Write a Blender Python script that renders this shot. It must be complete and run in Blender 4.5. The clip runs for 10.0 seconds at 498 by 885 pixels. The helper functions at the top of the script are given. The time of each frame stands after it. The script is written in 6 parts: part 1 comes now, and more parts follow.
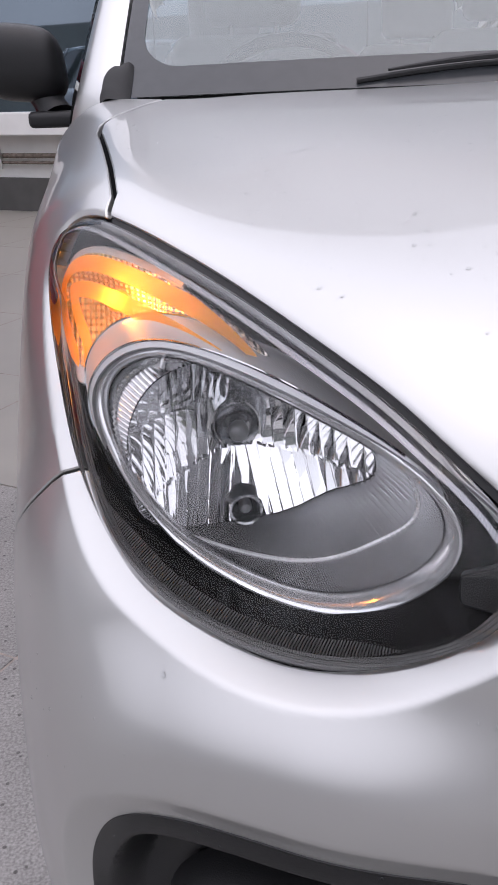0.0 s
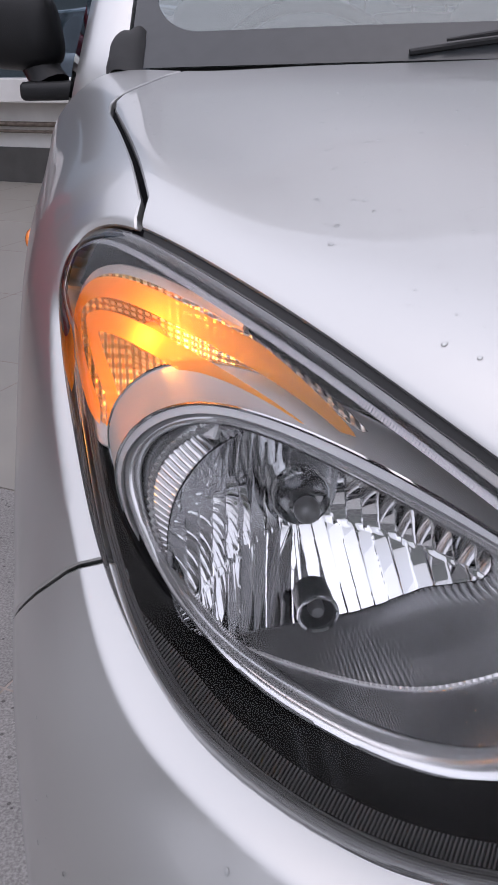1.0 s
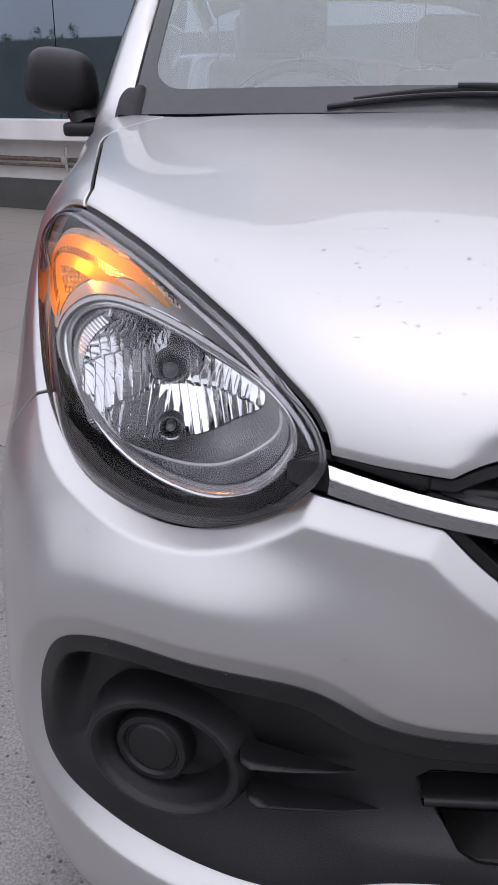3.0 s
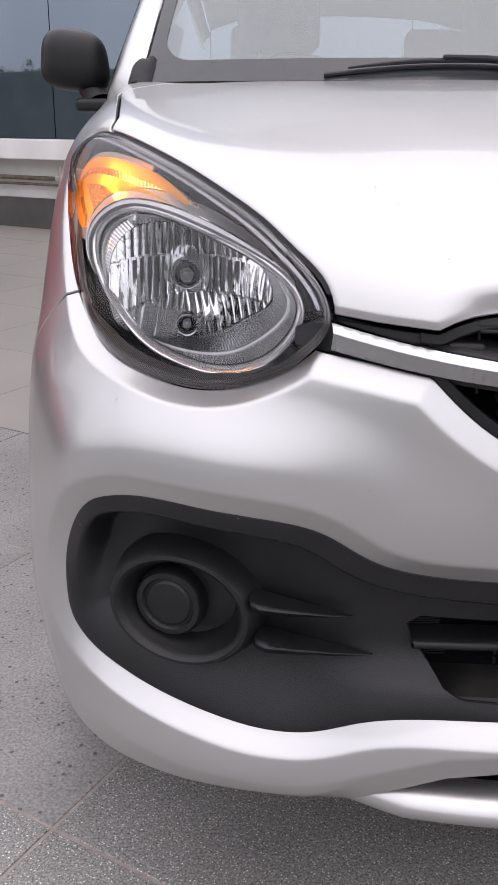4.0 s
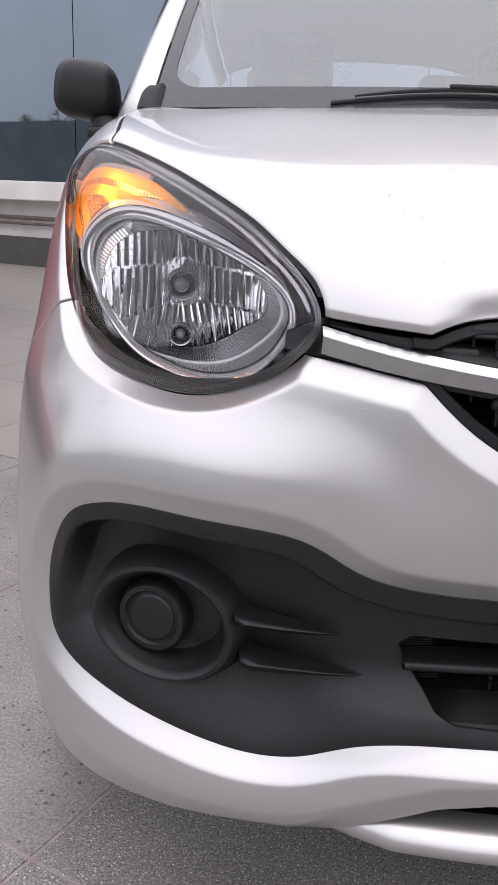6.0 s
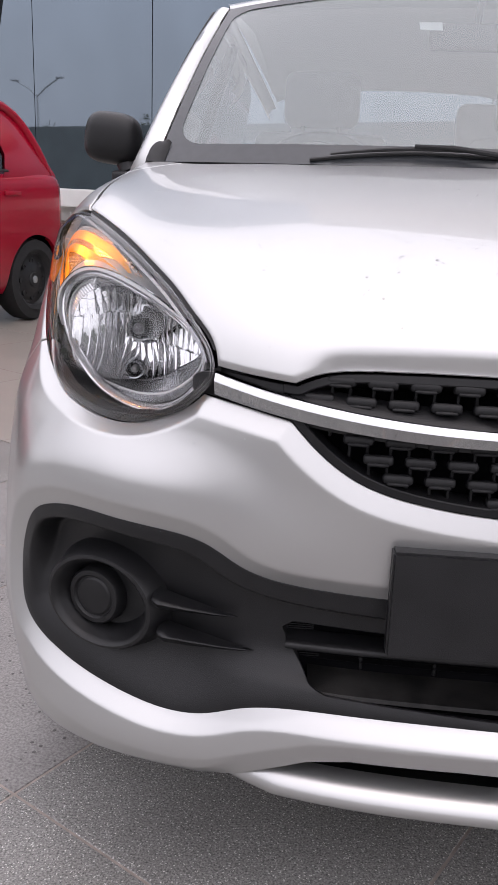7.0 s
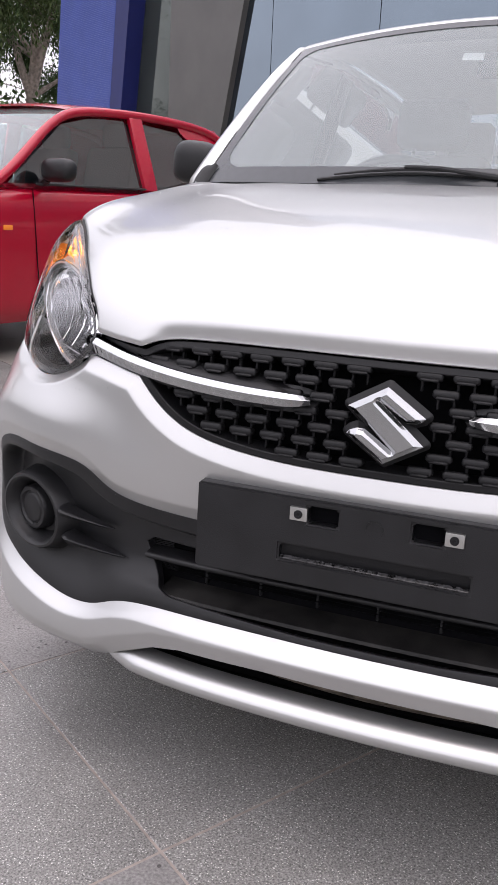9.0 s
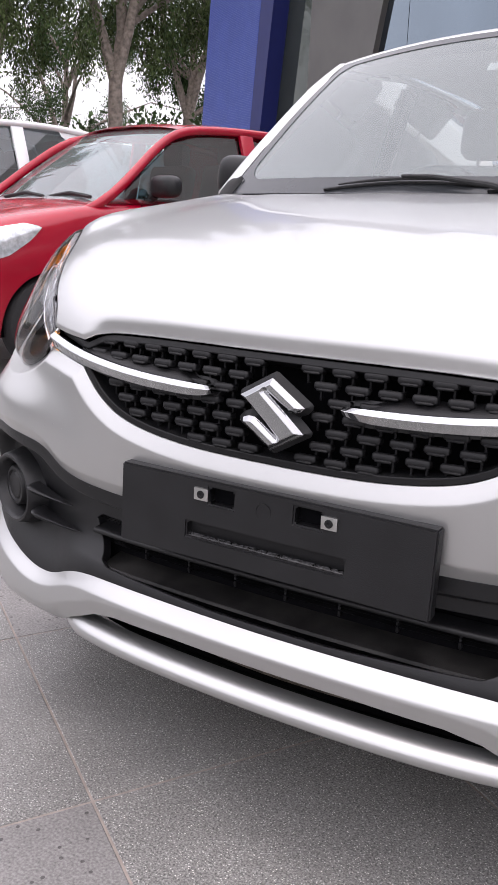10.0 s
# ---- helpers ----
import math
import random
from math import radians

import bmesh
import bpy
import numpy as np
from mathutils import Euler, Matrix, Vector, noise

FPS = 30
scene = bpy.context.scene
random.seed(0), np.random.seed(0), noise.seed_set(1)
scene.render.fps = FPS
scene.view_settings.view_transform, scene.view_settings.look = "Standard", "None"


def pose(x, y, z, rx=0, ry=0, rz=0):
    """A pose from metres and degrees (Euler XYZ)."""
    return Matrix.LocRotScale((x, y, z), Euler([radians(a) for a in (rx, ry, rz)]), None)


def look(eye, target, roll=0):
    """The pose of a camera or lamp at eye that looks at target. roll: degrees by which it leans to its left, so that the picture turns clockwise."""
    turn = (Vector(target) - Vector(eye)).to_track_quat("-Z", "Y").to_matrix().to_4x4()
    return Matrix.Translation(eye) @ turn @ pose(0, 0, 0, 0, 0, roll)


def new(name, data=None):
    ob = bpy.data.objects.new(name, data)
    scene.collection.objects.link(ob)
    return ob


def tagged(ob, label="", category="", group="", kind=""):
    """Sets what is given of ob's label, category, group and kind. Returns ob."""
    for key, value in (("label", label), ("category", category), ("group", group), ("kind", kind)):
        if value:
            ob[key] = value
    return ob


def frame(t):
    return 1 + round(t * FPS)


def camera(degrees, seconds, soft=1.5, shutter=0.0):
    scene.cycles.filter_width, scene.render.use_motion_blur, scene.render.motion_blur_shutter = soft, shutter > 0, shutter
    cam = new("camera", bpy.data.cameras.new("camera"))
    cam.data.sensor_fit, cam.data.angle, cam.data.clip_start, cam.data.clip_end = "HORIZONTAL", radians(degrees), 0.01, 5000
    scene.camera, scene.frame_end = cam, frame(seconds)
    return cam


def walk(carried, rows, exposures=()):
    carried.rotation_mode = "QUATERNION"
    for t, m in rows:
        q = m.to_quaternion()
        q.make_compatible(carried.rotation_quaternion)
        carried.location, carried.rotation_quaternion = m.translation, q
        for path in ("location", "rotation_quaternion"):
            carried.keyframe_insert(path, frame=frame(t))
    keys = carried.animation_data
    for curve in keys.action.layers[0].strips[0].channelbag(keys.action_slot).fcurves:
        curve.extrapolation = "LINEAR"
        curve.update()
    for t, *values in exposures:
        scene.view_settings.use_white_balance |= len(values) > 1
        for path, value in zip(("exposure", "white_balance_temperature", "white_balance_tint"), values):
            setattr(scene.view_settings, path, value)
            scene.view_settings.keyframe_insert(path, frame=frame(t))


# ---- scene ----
cam = camera(32.6, 10.0)
PATH = [
    (0, (-0.651, -0.303, 1.003), (-0.464, 1.534, 0.236), -1.9),
    (0.5, (-0.674, -0.169, 1.002), (-0.471, 1.652, 0.2), -1.7),
    (1, (-0.686, -0.131, 1.007), (-0.463, 1.677, 0.181), -1.0),
    (1.5, (-0.653, -0.179, 1.008), (-0.446, 1.639, 0.2), 0.0),
    (2, (-0.591, -0.282, 1.011), (-0.458, 1.552, 0.225), 0.0),
    (2.5, (-0.552, -0.393, 1.013), (-0.472, 1.453, 0.248), -0.2),
    (2.7, (-0.543, -0.444, 1.014), (-0.480, 1.404, 0.258), -0.1),
    (3.8, (-0.553, -0.717, 0.955), (-0.465, 1.161, 0.271), 0.8),
    (4, (-0.573, -0.683, 0.905), (-0.474, 1.198, 0.233), 0.9),
    (4.5, (-0.614, -0.573, 0.809), (-0.497, 1.322, 0.18), 1.0),
    (5, (-0.62, -0.539, 0.803), (-0.49, 1.366, 0.209), 1.3),
    (6.5, (-0.469, -0.782, 0.912), (-0.482, 1.134, 0.342), 2.2),
    (7, (-0.361, -0.866, 0.95), (-0.479, 1.047, 0.379), 2.3),
    (7.5, (-0.202, -0.914, 0.964), (-0.437, 0.988, 0.394), 2.4),
    (8, (-0.070, -0.963, 0.966), (-0.44, 0.921, 0.404), 2.4),
    (8.5, (0.068, -1.01, 0.949), (-0.446, 0.842, 0.394), 2.5),
    (9, (0.205, -1.036, 0.955), (-0.468, 0.768, 0.41), 2.4),
    (9.5, (0.382, -1.007, 0.953), (-0.448, 0.732, 0.417), 2.1),
    (10, (0.554, -0.982, 0.954), (-0.434, 0.677, 0.43), 1.8),
]
walk(cam, [(t, look(eye, target, roll)) for t, eye, target, roll in PATH], [(0, 0.30, 6150, 19), (0.6, 0.08, 6100, 19), (1.2, 0.01, 6000, 19), (2.7, 0.08, 6000, 19), (4, 0.44, 6350, 19), (5.2, 0.53, 6350, 19), (7, 0.41, 6350, 19), (8.5, 0.56, 6350, 19), (10, 0.63, 6350, 19)])

# ---- world and light ----
SUN_TURN, SUN_UP = radians(150), radians(78)
world = bpy.data.worlds.new("overcast_sky")
scene.world = world
world.use_nodes = True
wn, wl = world.node_tree.nodes, world.node_tree.links
wn.clear()
sky = wn.new("ShaderNodeTexSky")
sky.sky_type, sky.sun_disc = "NISHITA", False
sky.sun_elevation, sky.sun_rotation = SUN_UP, SUN_TURN
sky.air_density, sky.dust_density, sky.ozone_density = 1.6, 6.0, 1.0
# overcast: nearly twice as bright overhead as along the horizon
bearing = wn.new("ShaderNodeSeparateXYZ")
wl.new(wn.new("ShaderNodeTexCoord").outputs["Generated"], bearing.inputs["Vector"])
rise = wn.new("ShaderNodeMapRange")
rise.inputs["To Min"].default_value, rise.inputs["To Max"].default_value = 6.2, 11.5
wl.new(bearing.outputs["Z"], rise.inputs["Value"])
cloud = wn.new("ShaderNodeMix")
cloud.data_type, cloud.blend_type = "RGBA", "MULTIPLY"
cloud.inputs["Factor"].default_value = 1.0
cloud.inputs["B"].default_value = (1.0, 0.995, 1.01, 1)
wl.new(rise.outputs["Result"], cloud.inputs["A"])
veil = wn.new("ShaderNodeMix")
veil.data_type = "RGBA"
veil.inputs["Factor"].default_value = 0.8
back = wn.new("ShaderNodeBackground")
back.inputs["Strength"].default_value = 0.13
wl.new(sky.outputs["Color"], veil.inputs["A"])
wl.new(cloud.outputs["Result"], veil.inputs["B"])
wl.new(veil.outputs["Result"], back.inputs["Color"])
wl.new(back.outputs["Background"], wn.new("ShaderNodeOutputWorld").inputs["Surface"])
sun = new("sun", bpy.data.lights.new("sun", "SUN"))
sun.data.energy, sun.data.angle, sun.data.color = 0.74, radians(140), (1, 0.97, 0.93)
sun.matrix_world = look((0, 0, 0), (-math.sin(SUN_TURN) * math.cos(SUN_UP), -math.cos(SUN_TURN) * math.cos(SUN_UP), -math.sin(SUN_UP)))


# ---- materials ----
def material(name, colour, rough=0.5, metal=0.0, coat=0.0, noise_scale=0.0, noise_amount=0.0, bump=0.0, bump_scale=200.0, specular=0.5, second=None, rough_vary=0.0, coords="Object"):
    """A principled surface with stains at one scale and fine relief at another."""
    m = bpy.data.materials.new(name)
    m.use_nodes = True
    nodes, links = m.node_tree.nodes, m.node_tree.links
    p = nodes["Principled BSDF"]
    p.inputs["Base Color"].default_value = (*colour, 1)
    p.inputs["Roughness"].default_value = rough
    p.inputs["Metallic"].default_value = metal
    p.inputs["Specular IOR Level"].default_value = specular
    p.inputs["Coat Weight"].default_value = coat
    p.inputs["Coat Roughness"].default_value = 0.03
    where = nodes.new("ShaderNodeTexCoord").outputs[coords]
    if noise_scale:
        tex = nodes.new("ShaderNodeTexNoise")
        tex.inputs["Scale"].default_value, tex.inputs["Detail"].default_value = noise_scale, 6
        links.new(where, tex.inputs["Vector"])
        mix = nodes.new("ShaderNodeMix")
        mix.data_type = "RGBA"
        low = second or tuple(c * (1 - noise_amount) for c in colour)
        mix.inputs["A"].default_value, mix.inputs["B"].default_value = (*low, 1), (*colour, 1)
        ramp = nodes.new("ShaderNodeMapRange")
        ramp.inputs["From Min"].default_value, ramp.inputs["From Max"].default_value = 0.35, 0.65
        links.new(tex.outputs["Fac"], ramp.inputs["Value"])
        links.new(ramp.outputs["Result"], mix.inputs["Factor"])
        links.new(mix.outputs["Result"], p.inputs["Base Color"])
        if rough_vary:
            rr = nodes.new("ShaderNodeMapRange")
            rr.inputs["To Min"].default_value, rr.inputs["To Max"].default_value = rough - rough_vary, rough + rough_vary
            links.new(tex.outputs["Fac"], rr.inputs["Value"])
            links.new(rr.outputs["Result"], p.inputs["Roughness"])
    if bump:
        fine = nodes.new("ShaderNodeTexNoise")
        fine.inputs["Scale"].default_value, fine.inputs["Detail"].default_value = bump_scale, 3
        links.new(where, fine.inputs["Vector"])
        b = nodes.new("ShaderNodeBump")
        b.inputs["Strength"].default_value, b.inputs["Distance"].default_value = bump, 0.001
        links.new(fine.outputs["Fac"], b.inputs["Height"])
        links.new(b.outputs["Normal"], p.inputs["Normal"])
    return m


def clear(name, tint=(1, 1, 1), gloss=0.02, ior=1.5, rough=0.0, extra=0.0, film=0.0):
    """Thin clear sheet: see-through, with gloss by Fresnel."""
    m = bpy.data.materials.new(name)
    m.use_nodes = True
    nodes, links = m.node_tree.nodes, m.node_tree.links
    nodes.clear()
    t, g, mix, f = nodes.new("ShaderNodeBsdfTransparent"), nodes.new("ShaderNodeBsdfGlossy"), nodes.new("ShaderNodeMixShader"), nodes.new("ShaderNodeFresnel")
    t.inputs["Color"].default_value = (*tint, 1)
    g.inputs["Roughness"].default_value = rough
    f.inputs["IOR"].default_value = ior
    add = nodes.new("ShaderNodeMath")
    add.use_clamp = True
    add.inputs[1].default_value = extra
    links.new(f.outputs["Fac"], add.inputs[0])
    links.new(add.outputs["Value"], mix.inputs["Fac"])
    under = t.outputs["BSDF"]
    if film:                                    # a pale, slightly uneven diffuse film mixed into the sheet
        pale_film, veil_mix, spot, span = nodes.new("ShaderNodeBsdfDiffuse"), nodes.new("ShaderNodeMixShader"), nodes.new("ShaderNodeTexNoise"), nodes.new("ShaderNodeMapRange")
        pale_film.inputs["Color"].default_value = (0.64, 0.74, 0.74, 1)
        spot.inputs["Scale"].default_value, spot.inputs["Detail"].default_value = 6, 6
        span.inputs["To Min"].default_value, span.inputs["To Max"].default_value = film * .92, film * 1.08
        links.new(spot.outputs["Fac"], span.inputs["Value"])
        links.new(span.outputs["Result"], veil_mix.inputs["Fac"])
        links.new(under, veil_mix.inputs[1])
        links.new(pale_film.outputs["BSDF"], veil_mix.inputs[2])
        under = veil_mix.outputs["Shader"]
    links.new(under, mix.inputs[1])
    links.new(g.outputs["BSDF"], mix.inputs[2])
    links.new(mix.outputs["Shader"], nodes.new("ShaderNodeOutputMaterial").inputs["Surface"])
    return m


PAINT = material("silver_paint", (0.515, 0.515, 0.51), 0.36, 0.88, 0.65, 3.0, 0.03, 0.03, 2500)
BLACK = material("black_plastic", (0.010, 0.010, 0.0112), 0.42, 0, 0, 18, 0.35, 0.3, 900, 0.40, rough_vary=0.08)
GLOSS = material("gloss_black", (0.005, 0.005, 0.006), 0.22, 0, 0, 40, 0.3, specular=0.2)
CHROME = material("chrome", (0.52, 0.53, 0.54), 0.06, 1.0, 0, 30, 0.05)
SATIN = material("satin_silver", (0.62, 0.63, 0.64), 0.28, 0.9, 0, 30, 0.05)
RUBBER = material("black_rubber", (0.018, 0.018, 0.019), 0.75, 0, 0, 30, 0.25, 0.2, 400)
# near-black: the shade of gaps and hollows put into the colour
DARK = material("shade_black", (0.004, 0.004, 0.005), 0.9, 0, 0, 20, 0.2, specular=0.05)
STEEL = material("zinc_steel", (0.6, 0.6, 0.58), 0.3, 1.0, 0, 50, 0.15)
LENS = clear("clear_polycarbonate", (0.97, 0.975, 0.98), ior=1.42)
GLASS = clear("windscreen_glass", (0.80, 0.86, 0.86), ior=1.5, extra=0.05, film=0.18)
SIDEGLASS = clear("tinted_side_glass", (0.80, 0.84, 0.84), ior=1.5, extra=0.02)
RED = material("red_paint", (0.38, 0.002, 0.020), 0.22, 0.1, 0.35, 3, 0.08, 0.02, 2500)
WHITEPAINT = material("white_paint_car", (0.78, 0.78, 0.78), 0.25, 0, 1.0, 3, 0.03)
WALL = material("white_render", (0.72, 0.71, 0.69), 0.8, 0, 0, 2.5, 0.14, 0.2, 150)
BEIGE = material("beige_floor_tile", (0.29, 0.27, 0.24), 0.35, 0, 0, 3, 0.12, 0.05, 120, rough_vary=0.08)
BLUE = material("blue_cladding", (0.085, 0.125, 0.42), 0.4, 0.1, 0, 4, 0.12)
COLUMN = material("grey_column_panel", (0.085, 0.081, 0.076), 0.3, 0, 0, 2, 0.2)


# ---- building helpers ----
def mesh_of(name, verts, faces):
    me = bpy.data.meshes.new(name)
    me.from_pydata([tuple(map(float, v)) for v in verts], [], [tuple(map(int, f)) for f in faces])
    return me


def place(name, me, mat, parent=None, label="", smooth=True):
    if mat and not me.materials:
        me.materials.append(mat)
    if smooth:
        me.shade_smooth()
    ob = new(name, me)
    if parent:
        ob.parent = parent
    if label:
        ob["label"] = label
    return ob


def part(name, bm, mat, parent=None, label="", smooth=True, sharp=40):
    """Links a bmesh as one mesh object under its thing."""
    me = bpy.data.meshes.new(name)
    bm.normal_update()
    for e in bm.edges:
        if len(e.link_faces) == 2 and e.calc_face_angle(0) > radians(sharp):
            e.smooth = False
    bm.to_mesh(me)
    bm.free()
    return place(name, me, mat, parent, label, smooth)


def thing(name, label, category, at=(0, 0, 0), group="", kind=""):
    ob = new(name)
    ob.empty_display_size = 0.1
    ob.location = at
    return tagged(ob, label, category, group, kind)


def box(bm, size, at=(0, 0, 0), turn=None, bevel=0.0, segments=2):
    m = Matrix.Translation(at) @ (turn or Matrix()) @ Matrix.Diagonal((*size, 1))
    out = bmesh.ops.create_cube(bm, size=1, matrix=m)["verts"]
    if bevel:
        edges = list({e for v in out for e in v.link_edges})
        bmesh.ops.bevel(bm, geom=edges, offset=bevel, segments=segments, profile=0.6, affect="EDGES")
    return bm


def tube(bm, points, radius, sides=10, caps=True):
    """A round bar along points; the radius may be one for each point."""
    pts = [Vector(p) for p in points]
    rad = radius if isinstance(radius, (list, tuple)) else [radius] * len(pts)
    rings, ref = [], None
    for i, p in enumerate(pts):
        d = (pts[min(i + 1, len(pts) - 1)] - pts[max(i - 1, 0)]).normalized()
        if ref is None:
            ref = d.orthogonal().normalized()
        ref = (ref - d * ref.dot(d)).normalized()
        s = d.cross(ref)
        rings.append([bm.verts.new(p + rad[i] * (math.cos(a) * ref + math.sin(a) * s)) for a in (2 * math.pi * k / sides for k in range(sides))])
    for a, b in zip(rings, rings[1:]):
        for k in range(sides):
            bm.faces.new((a[k], a[(k + 1) % sides], b[(k + 1) % sides], b[k]))
    if caps:
        bm.faces.new(rings[0][::-1])
        bm.faces.new(rings[-1])
    return bm


def lathe(bm, profile, m=Matrix(), sides=32, squash=(1, 1), cap=True):
    """Turns (radius, height) pairs round z."""
    rings = [[bm.verts.new(m @ Vector((r * squash[0] * math.cos(a), r * squash[1] * math.sin(a), h))) for a in (2 * math.pi * k / sides for k in range(sides))] for r, h in profile]
    for a, b in zip(rings, rings[1:]):
        for k in range(sides):
            bm.faces.new((a[k], a[(k + 1) % sides], b[(k + 1) % sides], b[k]))
    if cap:
        bm.faces.new(rings[-1])
    return bm


def sheet(grid, closed_u=False):
    """Faces of a grid of places."""
    g = np.asarray(grid)
    r, c = g.shape[:2]
    k = np.arange(r * c).reshape(r, c)
    if closed_u:
        k = np.concatenate([k, k[:, :1]], 1)
    q = np.stack([k[:-1, :-1], k[1:, :-1], k[1:, 1:], k[:-1, 1:]], -1).reshape(-1, 4)
    return g.reshape(-1, 3), q


def polygon_distance(px, py, outline):
    """Signed distance to a closed outline, positive inside."""
    a = np.asarray(outline, float)
    b = np.roll(a, -1, 0)
    shape = px.shape
    px, py = px.ravel(), py.ravel()
    best, inside = np.full(px.shape, 1e9), np.zeros(px.shape, bool)
    for (ax, ay), (bx, by) in zip(a, b):
        ex, ey = bx - ax, by - ay
        t = np.clip(((px - ax) * ex + (py - ay) * ey) / (ex * ex + ey * ey + 1e-18), 0, 1)
        best = np.minimum(best, (px - ax - t * ex) ** 2 + (py - ay - t * ey) ** 2)
        cross = (ay > py) != (by > py)
        if ey:
            inside ^= cross & (px < ax + (py - ay) / ey * ex)
    return (np.where(inside, 1, -1) * np.sqrt(best)).reshape(shape)


def clip_grid(grid, fields):
    """The part of a grid where every field is positive, cut cleanly along the zero lines."""
    rows, cols = grid.shape[:2]
    verts = list(grid.reshape(-1, 3))
    values = np.stack([f.ravel() for f in fields], 1)
    k = np.arange(rows * cols).reshape(rows, cols)
    quads = np.stack([k[:-1, :-1], k[1:, :-1], k[1:, 1:], k[:-1, 1:]], -1).reshape(-1, 4)
    least, most = values[quads].min(1), values[quads].max(1)
    quads = quads[(most > 0).all(1)]
    whole = (values[quads].min(1) > 0).all(1)
    faces = [tuple(q) for q in quads[whole]]
    extra, made = list(values), {}
    for q in quads[~whole]:
        poly = list(q)
        for i in range(values.shape[1]):
            out = []
            for a, b in zip(poly, poly[1:] + poly[:1]):
                fa, fb = extra[a][i], extra[b][i]
                if fa > 0:
                    out.append(a)
                if (fa > 0) != (fb > 0):
                    key = (i, min(a, b), max(a, b))
                    if key not in made:
                        lo, hi = key[1:]
                        t = extra[lo][i] / (extra[lo][i] - extra[hi][i])
                        verts.append(verts[lo] + t * (verts[hi] - verts[lo]))
                        value = extra[lo] + t * (extra[hi] - extra[lo])
                        value[i] = 1e-9
                        extra.append(value)
                        made[key] = len(verts) - 1
                    out.append(made[key])
            poly = out
            if len(poly) < 3:
                break
        if len(poly) >= 3:
            faces.append(tuple(poly))
    used = sorted({i for f in faces for i in f})
    remap = {o: n for n, o in enumerate(used)}
    return np.array([verts[i] for i in used]), [tuple(remap[i] for i in f) for f in faces]


def skin(verts, faces, mirrored=False, depth=0.012, soft=0.0012, flip=False):
    """A bmesh of a panel, its edges rolled over and turned inwards."""
    bm = bmesh.new()
    sides = (1, -1) if mirrored else ((-1,) if flip else (1,))
    for side in sides:
        vs = [bm.verts.new((side * v[0], v[1], v[2])) for v in verts]
        for f in faces:
            try:
                bm.faces.new([vs[i] for i in (f if side == 1 else f[::-1])])
            except ValueError:
                pass
    if mirrored:
        bmesh.ops.remove_doubles(bm, verts=[v for v in bm.verts if abs(v.co.x) < 1e-4], dist=2e-4)
    bmesh.ops.dissolve_degenerate(bm, dist=1e-5, edges=bm.edges)
    if depth:
        bm.normal_update()
        edges = [e for e in bm.edges if e.is_boundary]
        normal = {v: v.normal.copy() for e in edges for v in e.verts}
        out = {v: Vector() for v in normal}
        first_way = {e: (e.link_loops[0].vert, e.link_loops[0].link_loop_next.vert) for e in edges}
        for e in edges:
            mid = (e.verts[0].co + e.verts[1].co) / 2
            d = mid - e.link_faces[0].calc_center_median()
            along = (e.verts[1].co - e.verts[0].co).normalized()
            d -= along * d.dot(along)
            if d.length > 1e-9:
                for v in e.verts:
                    out[v] += d.normalized()
        side = {v: (o.normalized() if o.length > 1e-9 else Vector()) for v, o in out.items()}
        rim = {v: v for v in normal}
        for grow, down in ((soft, soft), (soft, depth)):
            ring = {v: bm.verts.new(v.co + side[v] * grow - normal[v] * down) for v in normal}
            for e in edges:
                a, b = first_way[e]
                try:
                    bm.faces.new((rim[b], rim[a], ring[a], ring[b]))
                except ValueError:
                    pass
            rim = ring
    return bm


def smooth_step(a, b, x):
    t = np.clip((x - a) / (b - a), 0, 1)
    return t * t * (3 - 2 * t)


# ---- body surface ----
def spline_matrix(knots, at):
    """Weights of a natural cubic spline through values at the knots."""
    n, h = len(knots), np.diff(knots)
    a, b = np.zeros((n, n)), np.zeros((n, n))
    a[0, 0] = a[-1, -1] = 1
    for i in range(1, n - 1):
        a[i, i - 1:i + 2] = h[i - 1], 2 * (h[i - 1] + h[i]), h[i]
        b[i, i - 1:i + 2] = 6 / h[i - 1], -6 / h[i - 1] - 6 / h[i], 6 / h[i]
    second = np.linalg.solve(a, b)
    k = np.clip(np.searchsorted(knots, at, side="right") - 1, 0, n - 2)
    p = (at - knots[k]) / h[k]
    w = np.zeros((len(at), n))
    r = np.arange(len(at))
    w[r, k] += 1 - p
    w[r, k + 1] += p
    hk = (h[k] ** 2 / 6)[:, None]
    return w + hk * (((1 - p) ** 3 - (1 - p))[:, None] * second[k] + (p ** 3 - p)[:, None] * second[k + 1])


def curve(points, count, closed=False):
    """Smooth curve through points, evenly spaced."""
    p = np.array(points, float)
    if closed:
        n = len(p)
        p = np.concatenate([p[-3:], p, p[:4]])
    t = np.concatenate([[0], np.cumsum(np.linalg.norm(np.diff(p, axis=0), axis=1) ** 0.7)])
    lo, hi = (t[3], t[3 + n]) if closed else (t[0], t[-1])
    fine = spline_matrix(t, np.linspace(lo, hi, 1200)) @ p
    s = np.concatenate([[0], np.cumsum(np.linalg.norm(np.diff(fine, axis=0), axis=1))])
    at = np.linspace(0, s[-1], count, endpoint=not closed)
    return np.stack([np.interp(at, s, fine[:, i]) for i in range(p.shape[1])], 1)


